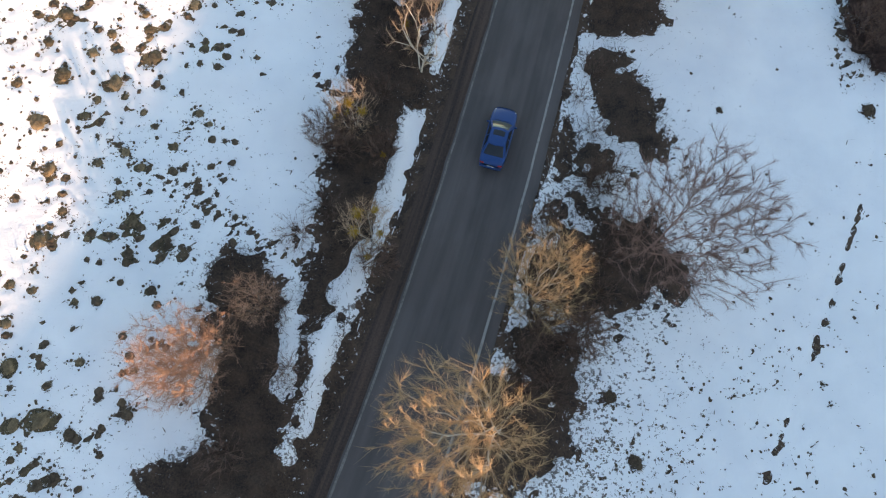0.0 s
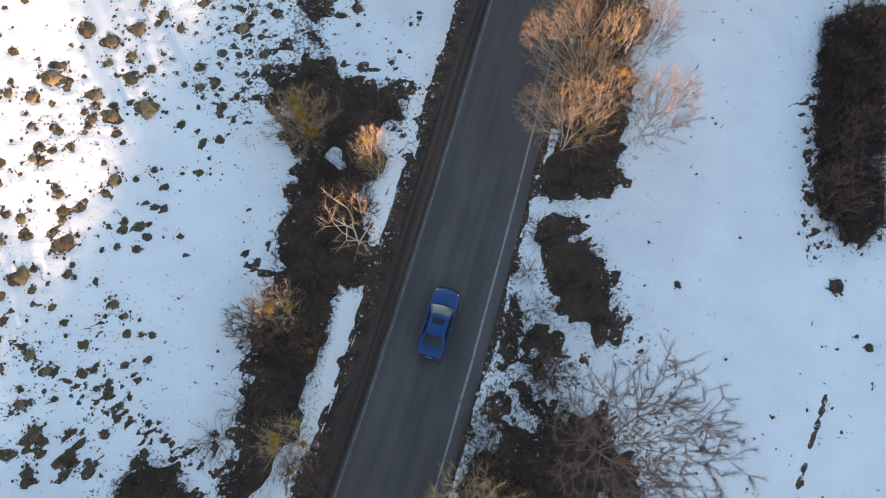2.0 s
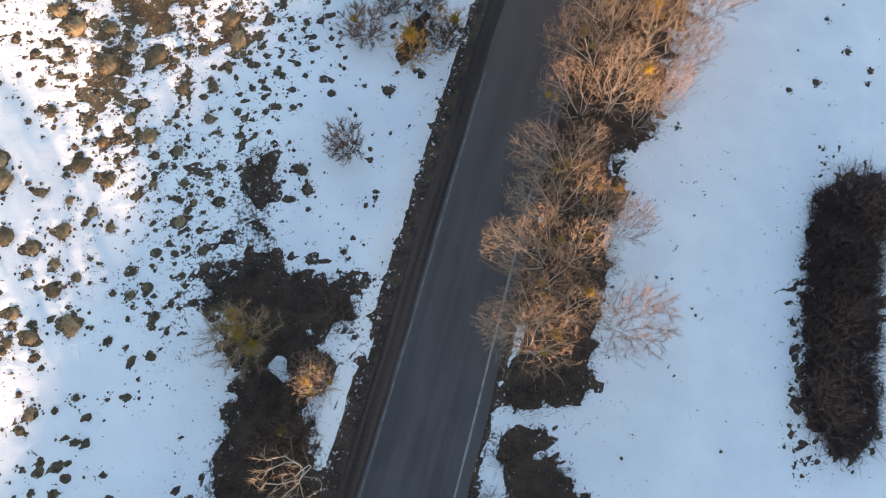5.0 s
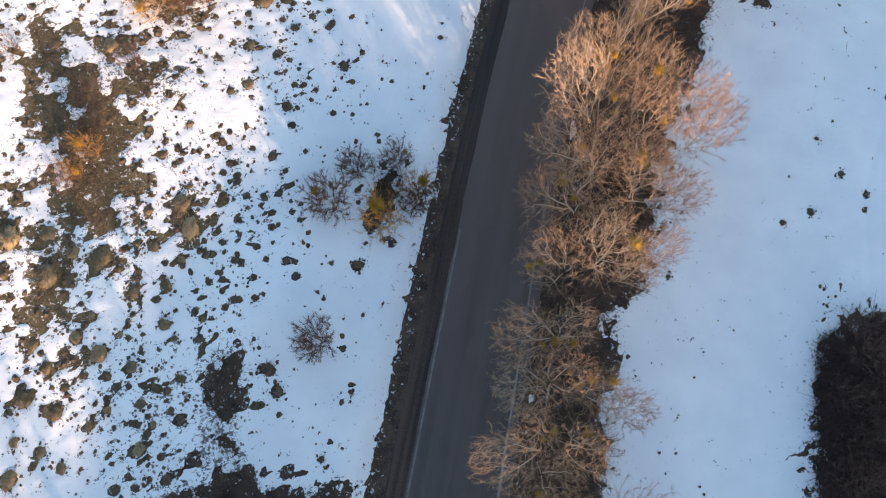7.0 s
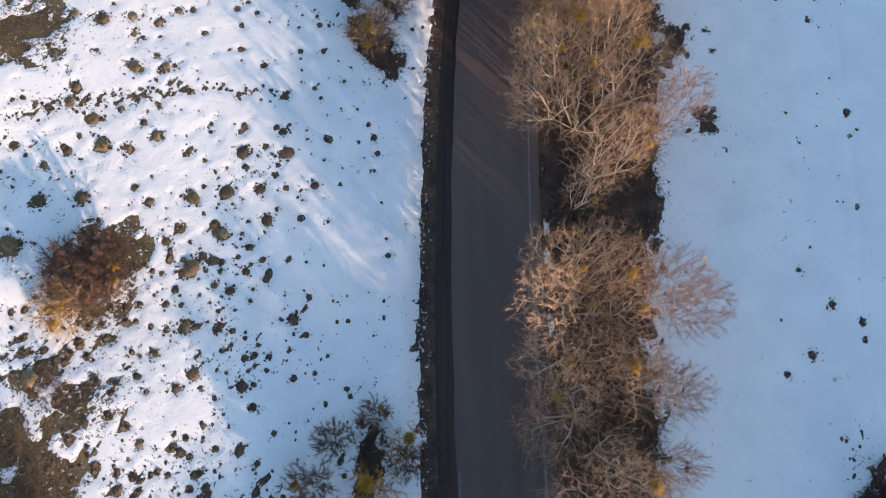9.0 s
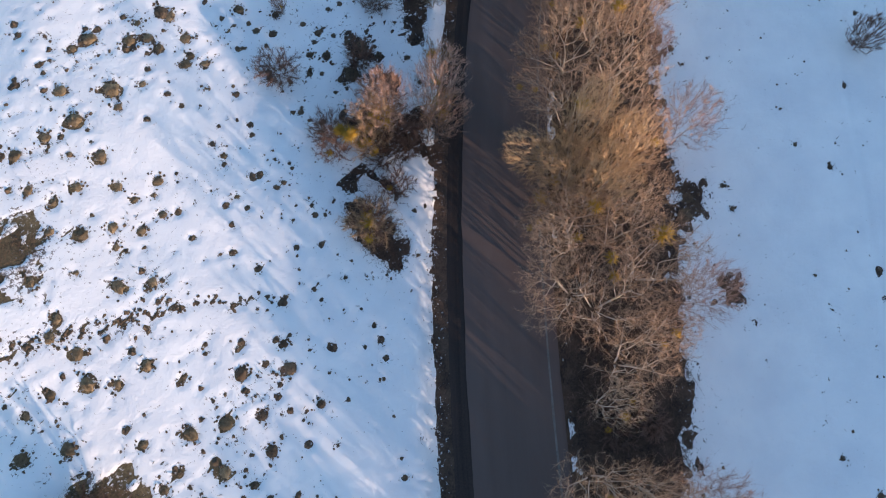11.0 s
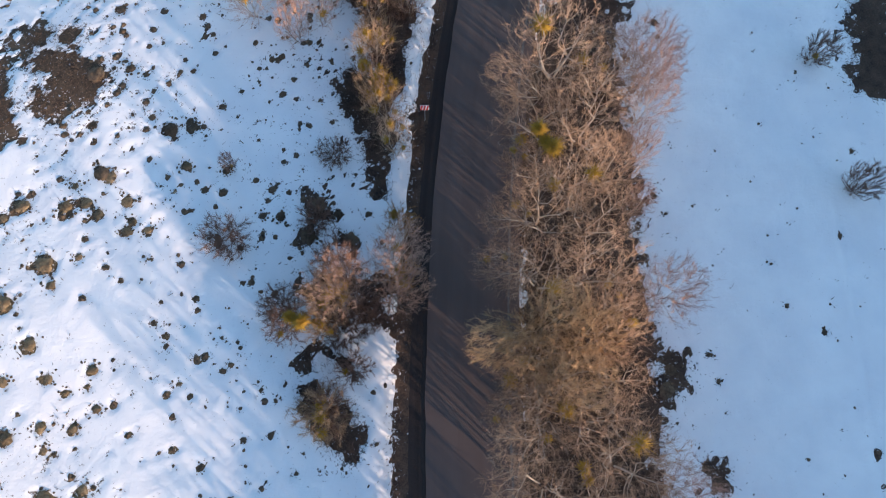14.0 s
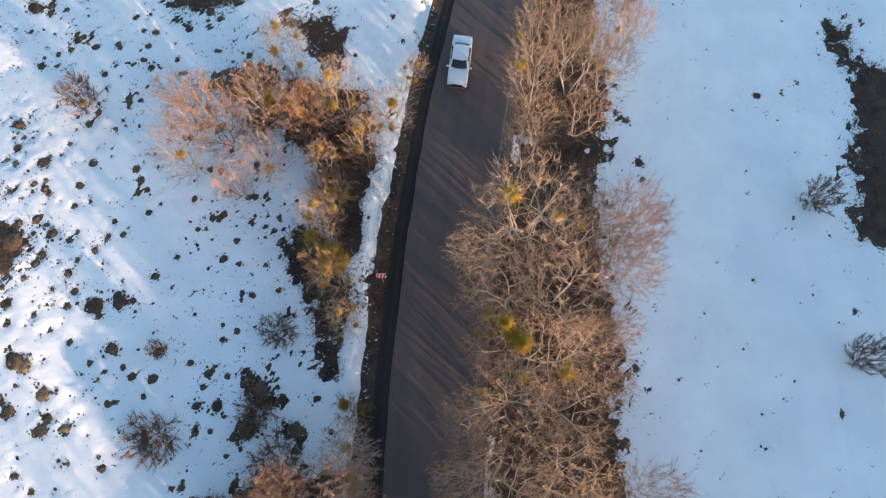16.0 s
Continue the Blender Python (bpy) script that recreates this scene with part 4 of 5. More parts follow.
ROW_B = [(25.3, 65.5, 2.4), (19.4, 64.8, 3.0), (22.2, 63.9, 2.7), (24.9, 62.9, 2.4), (18.2, 61.2, 2.9), (21.4, 60.4, 2.9), (24.1, 59.5, 2.6), (19.3, 58.4, 2.6),
         (16.6, 56.8, 3.1), (23.9, 57.6, 3.0), (20.0, 54.2, 2.3), (16.3, 52.1, 2.6), (20.2, 52.3, 2.8), (22.3, 51.1, 1.9), (13.4, 47.2, 2.3), (17.2, 47.4, 2.0),
         (12.9, 43.8, 2.4), (16.2, 44.1, 2.4), (18.5, 43.0, 2.0), (11.3, 39.5, 2.2), (13.6, 40.9, 1.9), (16.6, 39.6, 2.2), (14.7, 38.0, 1.9), (12.9, 35.9, 2.4),
         (15.9, 35.5, 1.9), (10.8, 34.6, 2.1), (13.3, 33.4, 2.8), (45.5, 122.7, 2.6), (48.5, 122.2, 2.7), (51.3, 122.0, 2.7)]
ROW_C = [(43.7, 119.6, 2.6), (47.6, 119.6, 3.0), (50.3, 118.9, 2.2), (43.0, 116.6, 2.1), (46.8, 116.0, 2.2), (41.5, 115.1, 1.9)]
PALE = [(19.7, 34.9, 2.8), (28.5, 63.5, 2.7), (20.3, 41.9, 1.7), (24.1, 52.4, 1.6), (34.5, 76.5, 2.5), (29.2, 61.6, 2.5), (26.2, 56.5, 2.2), (46.4, 107.5, 3.0), (42.0, 100.1, 1.7), (40.9, 96.7, 1.5),
        (45.0, 103.7, 2.5), (40.2, 89.4, 2.6), (47.0, 106.3, 2.4), (53.8, 122.3, 2.2)]
WILLOW = [(0.5, -0.9, 4.6, 13.0), (5.9, 7.9, 3.1, 12.0)]
WILLOW_ROW = [(26.0, 90.1, 2.2), (28.3, 88.7, 2.8), (30.7, 90.3, 2.2), (30.3, 86.1, 2.8), (32.6, 88.1, 2.3)]
BANK = [(-4.9, 11.8, 2.1, 6.0), (-6.2, 20.1, 1.9, 6.0)]
BANK_RUST = [(19.3, 125.3, 2.4), (18.1, 121.9, 2.3), (21.2, 122.9, 2.7), (24.4, 124.0, 2.7), (27.5, 122.6, 2.6), (23.2, 119.9, 2.1), (20.8, 118.8, 1.6), (21.8, 97.6, 2.4),
             (18.1, 98.7, 2.0), (22.8, 98.8, 2.3), (22.3, 95.7, 1.9), (17.3, 97.3, 2.5)]
BANK_TAN = [(27.3, 126.9, 2.1), (29.9, 122.3, 2.3), (30.4, 118.8, 1.8), (32.7, 120.8, 2.2), (36.0, 123.6, 1.3), (25.3, 110.1, 2.1), (25.1, 107.1, 1.7),
            (27.2, 118.5, 1.5), (25.7, 114.3, 2.0)]
BANK_SHRUB = [(11.0, 104.2, 2.3), (13.3, 96.7, 1.8), (13.9, 89.9, 2.3), (16.8, 92.1, 1.5), (18.7, 95.4, 1.9), (12.8, 109.6, 0.7), (20.4, 108.3, 1.7), (12.0, 129.5, 1.7),
              (17.7, 103.6, 1.7), (18.0, 100.0, 2.1), (13.3, 98.1, 1.9), (16.7, 94.8, 1.9)]
SHRUB = [(9.2, 5.2, 2.2, 3.5), (-3.4, 10.1, 1.5, 3.5), (11.6, 16.3, 2.0, 3.5), (-4.4, 18.1, 1.4, 3.5), (-7.7, 19.1, 2.2, 4.0), (-1.7, 27.5, 1.9, 5.0),
         (0.2, 47.8, 1.9, 3.6), (1.1, 57.8, 2.2, 3.0), (3.2, 60.4, 1.7, 2.6), (6.1, 61.2, 1.4, 2.2), (7.4, 57.6, 1.7, 2.8), (-8.3, 76.3, 2.5, 3.0), (-10.0, 75.2, 2.6, 3.0), (-8.8, 74.2, 2.3, 2.6), (-10.6, 76.6, 1.9, 2.4), (26.8, 70.4, 1.7, 1.2), (28.2, 69.2, 1.7, 1.2), (25.4, 69.3, 1.6, 1.1), (59.9, 92.1, 1.9, 4.0), (63.6, 104.6, 1.8, 3.5)]

row_kinds = [tree("roadside_tree", 11 + k, (TWIG, TWIG, TWIG_BROWN)[k % 3], "tall bare tan-twigged tree in the roadside row", "tree", "row of trees beside the road", moss=(1, 0, 2)[k % 3],
                  height=10.6, radius=3.1, stems=2 + k % 3, lean=0.2 + 0.03 * k, points=400, low=0.52, wide=0.62, thick=0.115, twigs=4000, twig_len=0.72, twig_r=0.0066) for k in range(6)]
rr = np.random.default_rng(15)
plant(row_kinds, [(x, y, r, (8.3 + 3.8 * math.exp(-((y - 68) / 5.0) ** 2)) * rr.uniform(0.76, 1.16)) for x, y, r in ROW_A + ROW_B + ROW_C], 3.3, 11.2, 3)
pale_kinds = [tree("field_edge_tree", 41, TWIG_PALE, "thin pinkish bare tree at the edge of the field", "tree", "row of trees beside the road",
                   height=8.5, radius=3.4, stems=3, lean=0.35, points=320, low=0.3, thick=0.09, twigs=6800, twig_len=0.85, twig_r=0.0058)]
plant(pale_kinds, PALE, 3.5, 9.0, 4, usual=8.0)
willow_kinds = [tree("willow", 51, TWIG_YELLOW, "bushy bare willow with orange-yellow twigs", "tree", "willows",
                     height=9.0, radius=3.2, stems=5, lean=0.3, points=420, low=0.25, thick=0.12, twigs=8000, twig_len=0.75, twig_r=0.0078)]
plant(willow_kinds, WILLOW, 3.4, 9.5, 5)
plant(willow_kinds, WILLOW_ROW, 3.4, 9.5, 6, usual=11.5)
big_kinds = [tree("spreading_tree", 64, TWIG_WINE, "old spreading bare tree with long grey limbs over the snow", "tree", "",
                  height=8.0, radius=5.2, stems=4, lean=0.45, points=640, low=0.25, wide=0.72, direct=0.6, side=(0.36, 0.12), thick=0.14, twigs=24000, twig_len=0.7, twig_r=0.0066, bark=TWIG_WINE)]
big_kinds[0].matrix_basis = pose(14.6, 11.4, float(ground_z(14.6, 11.4)) - 0.05, 0, 0, 0)
bank_kinds = [tree("bank_tree", 91 + k, (TWIG_RUST, TWIG, TWIG_PALE)[k], ("dense bare rust-orange tree on the snowy road bank", "bare tan tree with mistletoe on the road bank", "pinkish bare tree on the snowy road bank")[k], "tree", "trees on the road bank", moss=(0, 4, 1)[k],
                   height=8.0, radius=2.6, stems=3, lean=0.28, points=320, low=0.2, wide=0.55, thick=0.095, twigs=(4200, 2500, 3000)[k], twig_len=0.7, twig_r=0.008, bark=(BARK_DARK, BARK, BARK)[k]) for k in range(3)]
plant(bank_kinds[:1], [(-15.3, 3.6, 3.0, 6.0), (-16.2, 2.4, 2.3, 5.0), (-13.9, 4.4, 2.2, 5.0), (-14.6, 2.2, 2.2, 4.8), (-11.7, 7.0, 1.9, 4.5), (-1.1, 31.6, 1.6, 4.5)], 2.8, 8.0, 18, 2.3)
plant(bank_kinds[:1] + bank_kinds[2:], BANK_RUST, 2.8, 8.0, 8, 3.2, 8.0)
plant(bank_kinds[1:2], [(-0.4, 30.5, 1.5, 7.6)], 2.8, 8.0, 10)
plant(bank_kinds[1:2], BANK + BANK_TAN, 2.8, 8.0, 9, 3.6, 8.5)
shrub_kinds = [tree("shrub", 71 + k, (TWIG_DARK, TWIG_DARK, TWIG_OLIVE)[k], ("low bare brown shrub standing in snow and dead grass", "bare dark shrub in the snow", "olive-yellow bare shrub on the road bank")[k], "shrub", "shrubs along the road", moss=(0, 1, 4)[k],
                    height=4.0, radius=2.0, stems=6, lean=0.4, points=200, low=0.15, thick=0.05, twigs=(6200, 6200, 5200)[k], twig_len=0.55, twig_r=0.0078, bark=(BARK_DARK, BARK_DARK, BARK)[k]) for k in range(3)]
plant(shrub_kinds[2:], [(-5.7, 33.4, 2.7, 4.5), (-10.8, 73.6, 2.4, 2.6), (16.6, 97.4, 2.2, 5.0), (15.6, 95.8, 1.6, 4.0), (13.9, 89.9, 2.3, 3.5), (25.0, 111.4, 1.8, 6.0), (26.8, 116.6, 2.0, 3.6)], 2.2, 4.3, 17)
plant(shrub_kinds[:2], SHRUB + BANK_SHRUB, 2.3, 4.2, 7, usual=3.2)
autumn_kinds = [tree("autumn_shrub", 79, TWIG_ORANGE, "shrub with orange and rusty twigs on the snow", "shrub", "shrubs along the road", moss=3,
                     height=4.0, radius=2.0, stems=4, lean=0.35, points=160, low=0.15, thick=0.07, twigs=2600, twig_len=0.5, twig_r=0.0085, bark=BARK_DARK)]
plant(autumn_kinds, [(-14.3, 61.3, 1.3, 3.0), (-15.2, 59.6, 1.0, 3.0), (4.9, 56.2, 2.5, 3.8), (7.4, 58.6, 1.8, 3.2), (23.6, 101.4, 1.7, 4.0), (22.4, 97.4, 1.6, 4.0), (24.6, 125.4, 2.3, 5.5), (27.2, 123.4, 2.2, 5.5)], 2.4, 4.2, 19, 2.2)
# large clumps of mistletoe in single trees: x, y, height over the ground, radius
CLUMPS = [(34.7, 103.0, 7.0, 1.0), (35.2, 101.5, 7.0, 1.25), (34.9, 102.2, 6.7, 0.8), (24.8, 113.1, 4.0, 0.75), (25.6, 111.6, 4.2, 1.2), (26.2, 111.0, 4.0, 0.9), (14.6, 95.9, 4.0, 1.0),
          (14.0, 96.5, 3.8, 0.7)]
hosts = [ob for ob in scene.collection.all_objects if ob.parent is None and ob.name.split(".")[0] in ("roadside_tree", "bank_tree", "shrub")]
rc = np.random.default_rng(88)
for x, y, rise, size in CLUMPS:
    host = min(hosts, key=lambda ob: (ob.matrix_basis.translation.x - x) ** 2 + (ob.matrix_basis.translation.y - y) ** 2)
    q = np.array((x, y, float(ground_z(x, y)) + rise))
    w = rc.normal(0, 1, (420, 3)) * (1, 1, 0.75)
    w /= np.linalg.norm(w, axis=1)[:, None]
    v, f = cones(q + w * 0.15, q + w * (size * rc.uniform(0.35, 1.0, 420))[:, None], np.full(420, 0.034))
    back = np.array(host.matrix_basis.inverted())
    ob = link_mesh("mistletoe", v @ back[:3, :3].T + back[:3, 3], f, MOSS)
    ob.parent = host
    tagged(ob, "large yellow-green clump of mistletoe")
snag_kinds = [tree("dead_snag", 97, TWIG, "twisted pale dead tree on the bare road bank", "tree", "", height=5.0, radius=2.4, stems=2, lean=0.45, points=80, low=0.3, direct=0.55,
                   thick=0.12, bark=BARK_PALE, twigs=900, twig_len=0.6, twig_r=0.008)]
plant(snag_kinds, [(-1.7, 25.3, 2.3, 9.6)], 2.6, 5.2, 12)
FILL = []
rf = np.random.default_rng(33)
for y in np.arange(35, 138, 5.2):
    FILL.append((float(road_x(y)) + rf.uniform(5.0, 12.0), y + rf.uniform(-1, 1), rf.uniform(1.5, 2.3), rf.uniform(1.1, 1.9)))
for d, y0, y1, n, h in ((-9.5, -6, 36, 11, 2.2), (6.5, 3, 27, 8, 2.0)):
    for y in np.linspace(y0, y1, n):
        FILL.append((float(road_x(y)) + d + rf.uniform(-1.6, 1.6), y + rf.uniform(-1.2, 1.2), rf.uniform(1.0, 1.9), h * rf.uniform(0.7, 1.3)))
for x, y in ((5.6, 12.4), (7.6, 11.0), (9.2, 9.4), (10.8, 8.2), (6.4, 5.6), (5.0, 3.6), (8.4, 4.8), (11.4, 10.8), (7.2, 7.4), (9.6, 6.2), (12.6, 13.4), (4.6, 1.4), (7.0, 1.6)):
    FILL.append((x, y, rf.uniform(1.3, 1.9), rf.uniform(2.0, 3.4)))
for x, y in ((24.4, 124.0), (27.5, 122.6), (29.6, 122.0), (30.2, 118.8), (27.0, 120.2), (25.6, 122.2), (22.6, 123.4), (28.6, 124.0), (27.6, 117.4), (28.6, 119.4), (26.4, 115.2), (25.4, 113.4), (24.8, 111.2), (24.2, 108.8), (26.6, 117.0), (24.4, 114.0), (29.6, 118.6)):
    FILL.append((x, y, rf.uniform(1.4, 2.1), rf.uniform(2.2, 3.6)))
for x, y in ((-15.2, 61.0), (-15.8, 59.4), (-15.0, 65.8), (-12.2, 68.4), (-14.4, 63.2), (-19.6, 68.6)):
    FILL.append((x, y, rf.uniform(1.0, 1.7), rf.uniform(1.2, 1.9)))
for n in range(20):
    t = n / 19
    FILL.append((34.6 + 4.9 * t + rf.uniform(-2.2, 2.4), 28.6 + 17 * t + rf.uniform(-1.2, 1.2), rf.uniform(1.2, 2.2), rf.uniform(1.8, 3.0)))
plant([tree("undergrowth_bush", 81, TWIG_DARK, "low brown bush of bare stems on dark ground", "shrub", "bushes on the bare ground",
            height=4.0, radius=2.0, stems=6, lean=0.4, points=80, low=0.12, thick=0.05, twigs=1150, twig_len=0.7, twig_r=0.0095, bark=BARK_DARK)], FILL, 2.2, 4.0, 9)

# ---- tussocks, tufts, brush ----
rt = np.random.default_rng(5)


def tussock_mesh(r):
    """A low uneven cushion of matted grass with blades sticking out of it."""
    v, f = lump(r, 0.85, 4, 13, 0.42, 0.24)
    tri = np.concatenate([f[:, (0, 1, 2)], f[:, (0, 2, 3)]])
    n = 64
    a, q = r.uniform(0, 2 * math.pi, n), 0.9 * r.random(n) ** 0.6
    at = np.stack([q * np.cos(a), q * np.sin(a), 0.38 * np.sqrt(np.clip(1 - q * q, 0, 1))], -1)
    w = np.stack([np.cos(a) * (0.2 + 0.5 * q), np.sin(a) * (0.2 + 0.5 * q), np.full(n, 0.35)], -1) + r.normal(0, 0.18, (n, 3))
    return joined((v, tri), cones(at - w * 0.1, at + w * r.uniform(0.3, 0.8, n)[:, None], np.full(n, 0.05)))


mounds = []
for k in range(16):
    ob = link_mesh("grass_tussock", *tussock_mesh(rt), (STRAW, STRAW_TAN)[k % 2])
    mounds.append(tagged(ob, ("low dark tussock of dead grass melted out of the snow", "low tan tussock of grass melted out of the snow")[k % 2], "grass tussock", "tussocks in the snow field"))
placed = set()
for n, (x, y, r) in enumerate(spots[:300]):
    m = pose(x, y, float(ground_z(x, y)) - 0.03, 0, 0, rt.uniform(0, 360)) @ Matrix.Diagonal((r * rt.uniform(0.9, 1.3), r * rt.uniform(0.9, 1.3), r * rt.uniform(0.45, 0.8), 1))
    # the tan kind on the far left hillside, the dark kind elsewhere
    tan_here = x - float(road_x(y)) < -21 + 2.5 * float(vnoise(x, y, 7.0)) and y < 112
    k = 2 * (n % 8) + int(tan_here)
    if k not in placed:
        placed.add(k)
        mounds[k].matrix_basis = m
    else:
        q = mounds[k].scale
        copy_thing(mounds[k], m @ Matrix.Diagonal((1 / q[0], 1 / q[1], 1 / q[2], 1)))


def tuft(r, x, y, z, size):
    """A tiny matted tuft: a flat uneven cushion and a few blades."""
    v, f = lump(r, size, 1, 7, 0.35, 0.4)
    tri = np.concatenate([f[:, (0, 1, 2)], f[:, (0, 2, 3)]])
    return v + (x, y, z), tri


# the small spots, footprints among them, all get a dark tuft
pieces = [tuft(rt, x, y, float(ground_z(x, y)) + 0.02, r * 0.95) for x, y, r in spots[300:]]
for x, y, r in large:
    for _ in range(9 if r > 0.3 else 4):
        a, q = rt.uniform(0, 2 * math.pi), r * rt.uniform(0.95, 1.9)
        fx, fy = x + q * math.cos(a), y + q * math.sin(a)
        pieces.append(tuft(rt, fx, fy, float(ground_z(fx, fy)) + 0.06, rt.uniform(0.04, 0.05 + 0.18 * r)))
mats = np.argwhere((bare < -0.15) & (D < -17) & (D > -42) & (Y > -14) & (Y < 92))
for k in rt.integers(0, len(mats), 70):
    fx, fy = X[tuple(mats[k])] + rt.uniform(-0.2, 0.2), Y[tuple(mats[k])] + rt.uniform(-0.2, 0.2)
    v, f = lump(rt, 0.14 + 0.34 * rt.random() ** 2, 3, 11, 0.22, 0.22)
    pieces.append((v + (fx, fy, float(ground_z(fx, fy)) - 0.04), np.concatenate([f[:, (0, 1, 2)], f[:, (0, 2, 3)]])))
tagged(link_mesh("grass_tufts", *joined(*pieces), STRAW), "small dark tufts of dead grass and trodden prints in the snow", "grass", kind="stuff")

# grass tips and twigs that speckle the snow's edges
near = np.argwhere((edge > -0.1) & (edge < 2.2) & (np.abs(D) < 44) & (Y > -16) & (Y < 150))
e = edge[near[:, 0], near[:, 1]]
pick = near[rt.random(len(near)) < 0.11 * np.exp(-np.clip(e, 0, 9) / 0.55)]
n = len(pick)
jx, jy = X[pick[:, 0], pick[:, 1]] + rt.uniform(-0.1, 0.1, n), Y[pick[:, 0], pick[:, 1]] + rt.uniform(-0.1, 0.1, n)
at = np.stack([jx, jy, ground_z(jx, jy) + 0.06], -1)
w = np.stack([rt.normal(0, 0.12, n), rt.normal(0, 0.12, n), rt.uniform(0.1, 0.25, n)], -1)
tagged(link_mesh("grass_tips", *cones(at - w * 0.3, at + w, 0.025 + 0.045 * rt.random(n) ** 3), STRAW), "dead grass tips poking through thin snow", "grass", kind="stuff")

# matted dead grass and brush on the bare ground
cells = np.argwhere((bare < 0.1) & (np.abs(D + 0.2) > 5.0) & (np.abs(D) < 44) & (Y > -16) & (Y < 150))


def brush(name, label, count, chosen, low, high, width, lean, material):
    k = chosen[rt.integers(0, len(chosen), count)]
    bx, by = X[k[:, 0], k[:, 1]] + rt.uniform(-0.1, 0.1, count), Y[k[:, 0], k[:, 1]] + rt.uniform(-0.1, 0.1, count)
    foot = np.stack([bx, by, ground_z(bx, by) - 0.03], -1)
    h = low + (high - low) * rt.random(count) ** 2
    way = np.stack([rt.normal(0, lean, count), rt.normal(0, lean, count), np.ones(count)], -1)
    tagged(link_mesh(name, *cones(foot, foot + way * h[:, None], width * rt.uniform(0.6, 1.3, count)), material), label, "brush", kind="stuff")


cx, cy = X[cells[:, 0], cells[:, 1]], Y[cells[:, 0], cells[:, 1]]
thicket = cells[(cx > 30) & (cy < 52)]
row_floor = cells[(cx - road_x(cy) > 0) & ~((cx > 30) & (cy < 52))]
left_floor = cells[(cx - road_x(cy) < 0) & (cx - road_x(cy) > -19)]
far_floor = cells[cx - road_x(cy) < -19]
brush("dry_grass", "dry tan grass mats on melted patches of the field", 20000, far_floor, 0.06, 0.3, 0.016, 0.9, DRY)
brush("dead_grass", "matted dead brown grass on bare wet ground", 26000, left_floor, 0.1, 0.6, 0.022, 0.7, BRUSH)
brush("undergrowth", "dark brown undergrowth below the roadside trees", 22000, row_floor, 0.15, 1.5, 0.018, 0.5, BRUSH)
brush("thicket", "dense dark thicket of bare stems at the field", 16000, thicket, 0.3, 1.7, 0.022, 0.6, THICKET)


# ---- vehicles and road signs ----
BLUE_PAINT = plain("blue_car_paint", (0.002, 0.046, 0.18), 0.42, 0.0, 0.1)
WHITE_PAINT = plain("white_car_paint", (0.72, 0.74, 0.76), 0.35, 0.0, 0.5)
GLASS = plain("dark_car_glass", (0.012, 0.014, 0.018), 0.08, 0.0, 0.3)
SCREEN = plain("pale_dashboard_behind_glass", (0.10, 0.115, 0.10), 0.12, 0.0, 0.6)
RUBBER = plain("tyre_rubber", (0.02, 0.02, 0.02), 0.85)
TRIM = plain("black_plastic_trim", (0.02, 0.02, 0.022), 0.5)
ALLOY = plain("wheel_alloy", (0.45, 0.46, 0.48), 0.35, 0.9)
LAMP_CLEAR = plain("headlight_glass", (0.62, 0.64, 0.66), 0.12, 0.2, 0.5)
LAMP_RED = plain("red_lamp_glass", (0.30, 0.015, 0.02), 0.2, 0.0, 0.5)
STEEL = plain("galvanised_steel", (0.42, 0.44, 0.46), 0.45, 0.8)
SIGN_WHITE = plain("white_sign_face", (0.72, 0.73, 0.74), 0.5)
SIGN_RED = plain("red_sign_face", (0.50, 0.03, 0.03), 0.5)


def part(name, verts, faces, material, parent, label="", flat=False):
    ob = link_mesh(name, verts, faces, material, flat)
    ob.parent = parent
    return tagged(ob, label)


def sheet(fn, s0, s1, t0, t1, ns=10, nt=6):
    """A grid over a patch fn(s, t)."""
    s, t = np.meshgrid(np.linspace(s0, s1, ns + 1), np.linspace(t0, t1, nt + 1))
    x, y, z = fn(s, t)
    return np.stack([x + 0 * s, y + 0 * s, z + 0 * s], -1).reshape(-1, 3), grid_faces(nt + 1, ns + 1)


def boxed(size, at, bevel=0.2):
    """A box with its edges cut back, as triangles and quads made of three nested rings."""
    sx, sy, sz = (k / 2 for k in size)
    c = bevel * min(sx, sy, sz)
    rings = []
    for z, inset in ((-sz, c), (-sz + c, 0), (sz - c, 0), (sz, c)):
        for k in range(8):
            px, py = ((sx, sy - c), (sx - c, sy), (-sx + c, sy), (-sx, sy - c), (-sx, -sy + c), (-sx + c, -sy), (sx - c, -sy), (sx, -sy + c))[k]
            rings.append((px - math.copysign(inset, px), py - math.copysign(inset, py), z))
    rings += [(0, 0, -sz), (0, 0, sz)]
    f = []
    for i in range(3):
        for k in range(8):
            f.append((i * 8 + k, i * 8 + (k + 1) % 8, (i + 1) * 8 + (k + 1) % 8, (i + 1) * 8 + k))
    for k in range(0, 8, 2):
        f.append((32, (k + 2) % 8, k + 1, k))
        f.append((33, 24 + k, 24 + k + 1, 24 + (k + 2) % 8))
    return np.array(rings) + np.array(at), np.array(f)


def lathe(profile, axis_x, y, z, sides=20):
    """A ring turned about the x axis: profile of (x, radius)."""
    v = [(axis_x + px, y + pr * math.cos(2 * math.pi * k / sides), z + pr * math.sin(2 * math.pi * k / sides)) for px, pr in profile for k in range(sides)]
    n = len(profile)
    f = [(i * sides + k, i * sides + (k + 1) % sides, (i + 1) * sides + (k + 1) % sides, (i + 1) * sides + k) for i in range(n - 1) for k in range(sides)]
    return np.array(v), np.array(f)


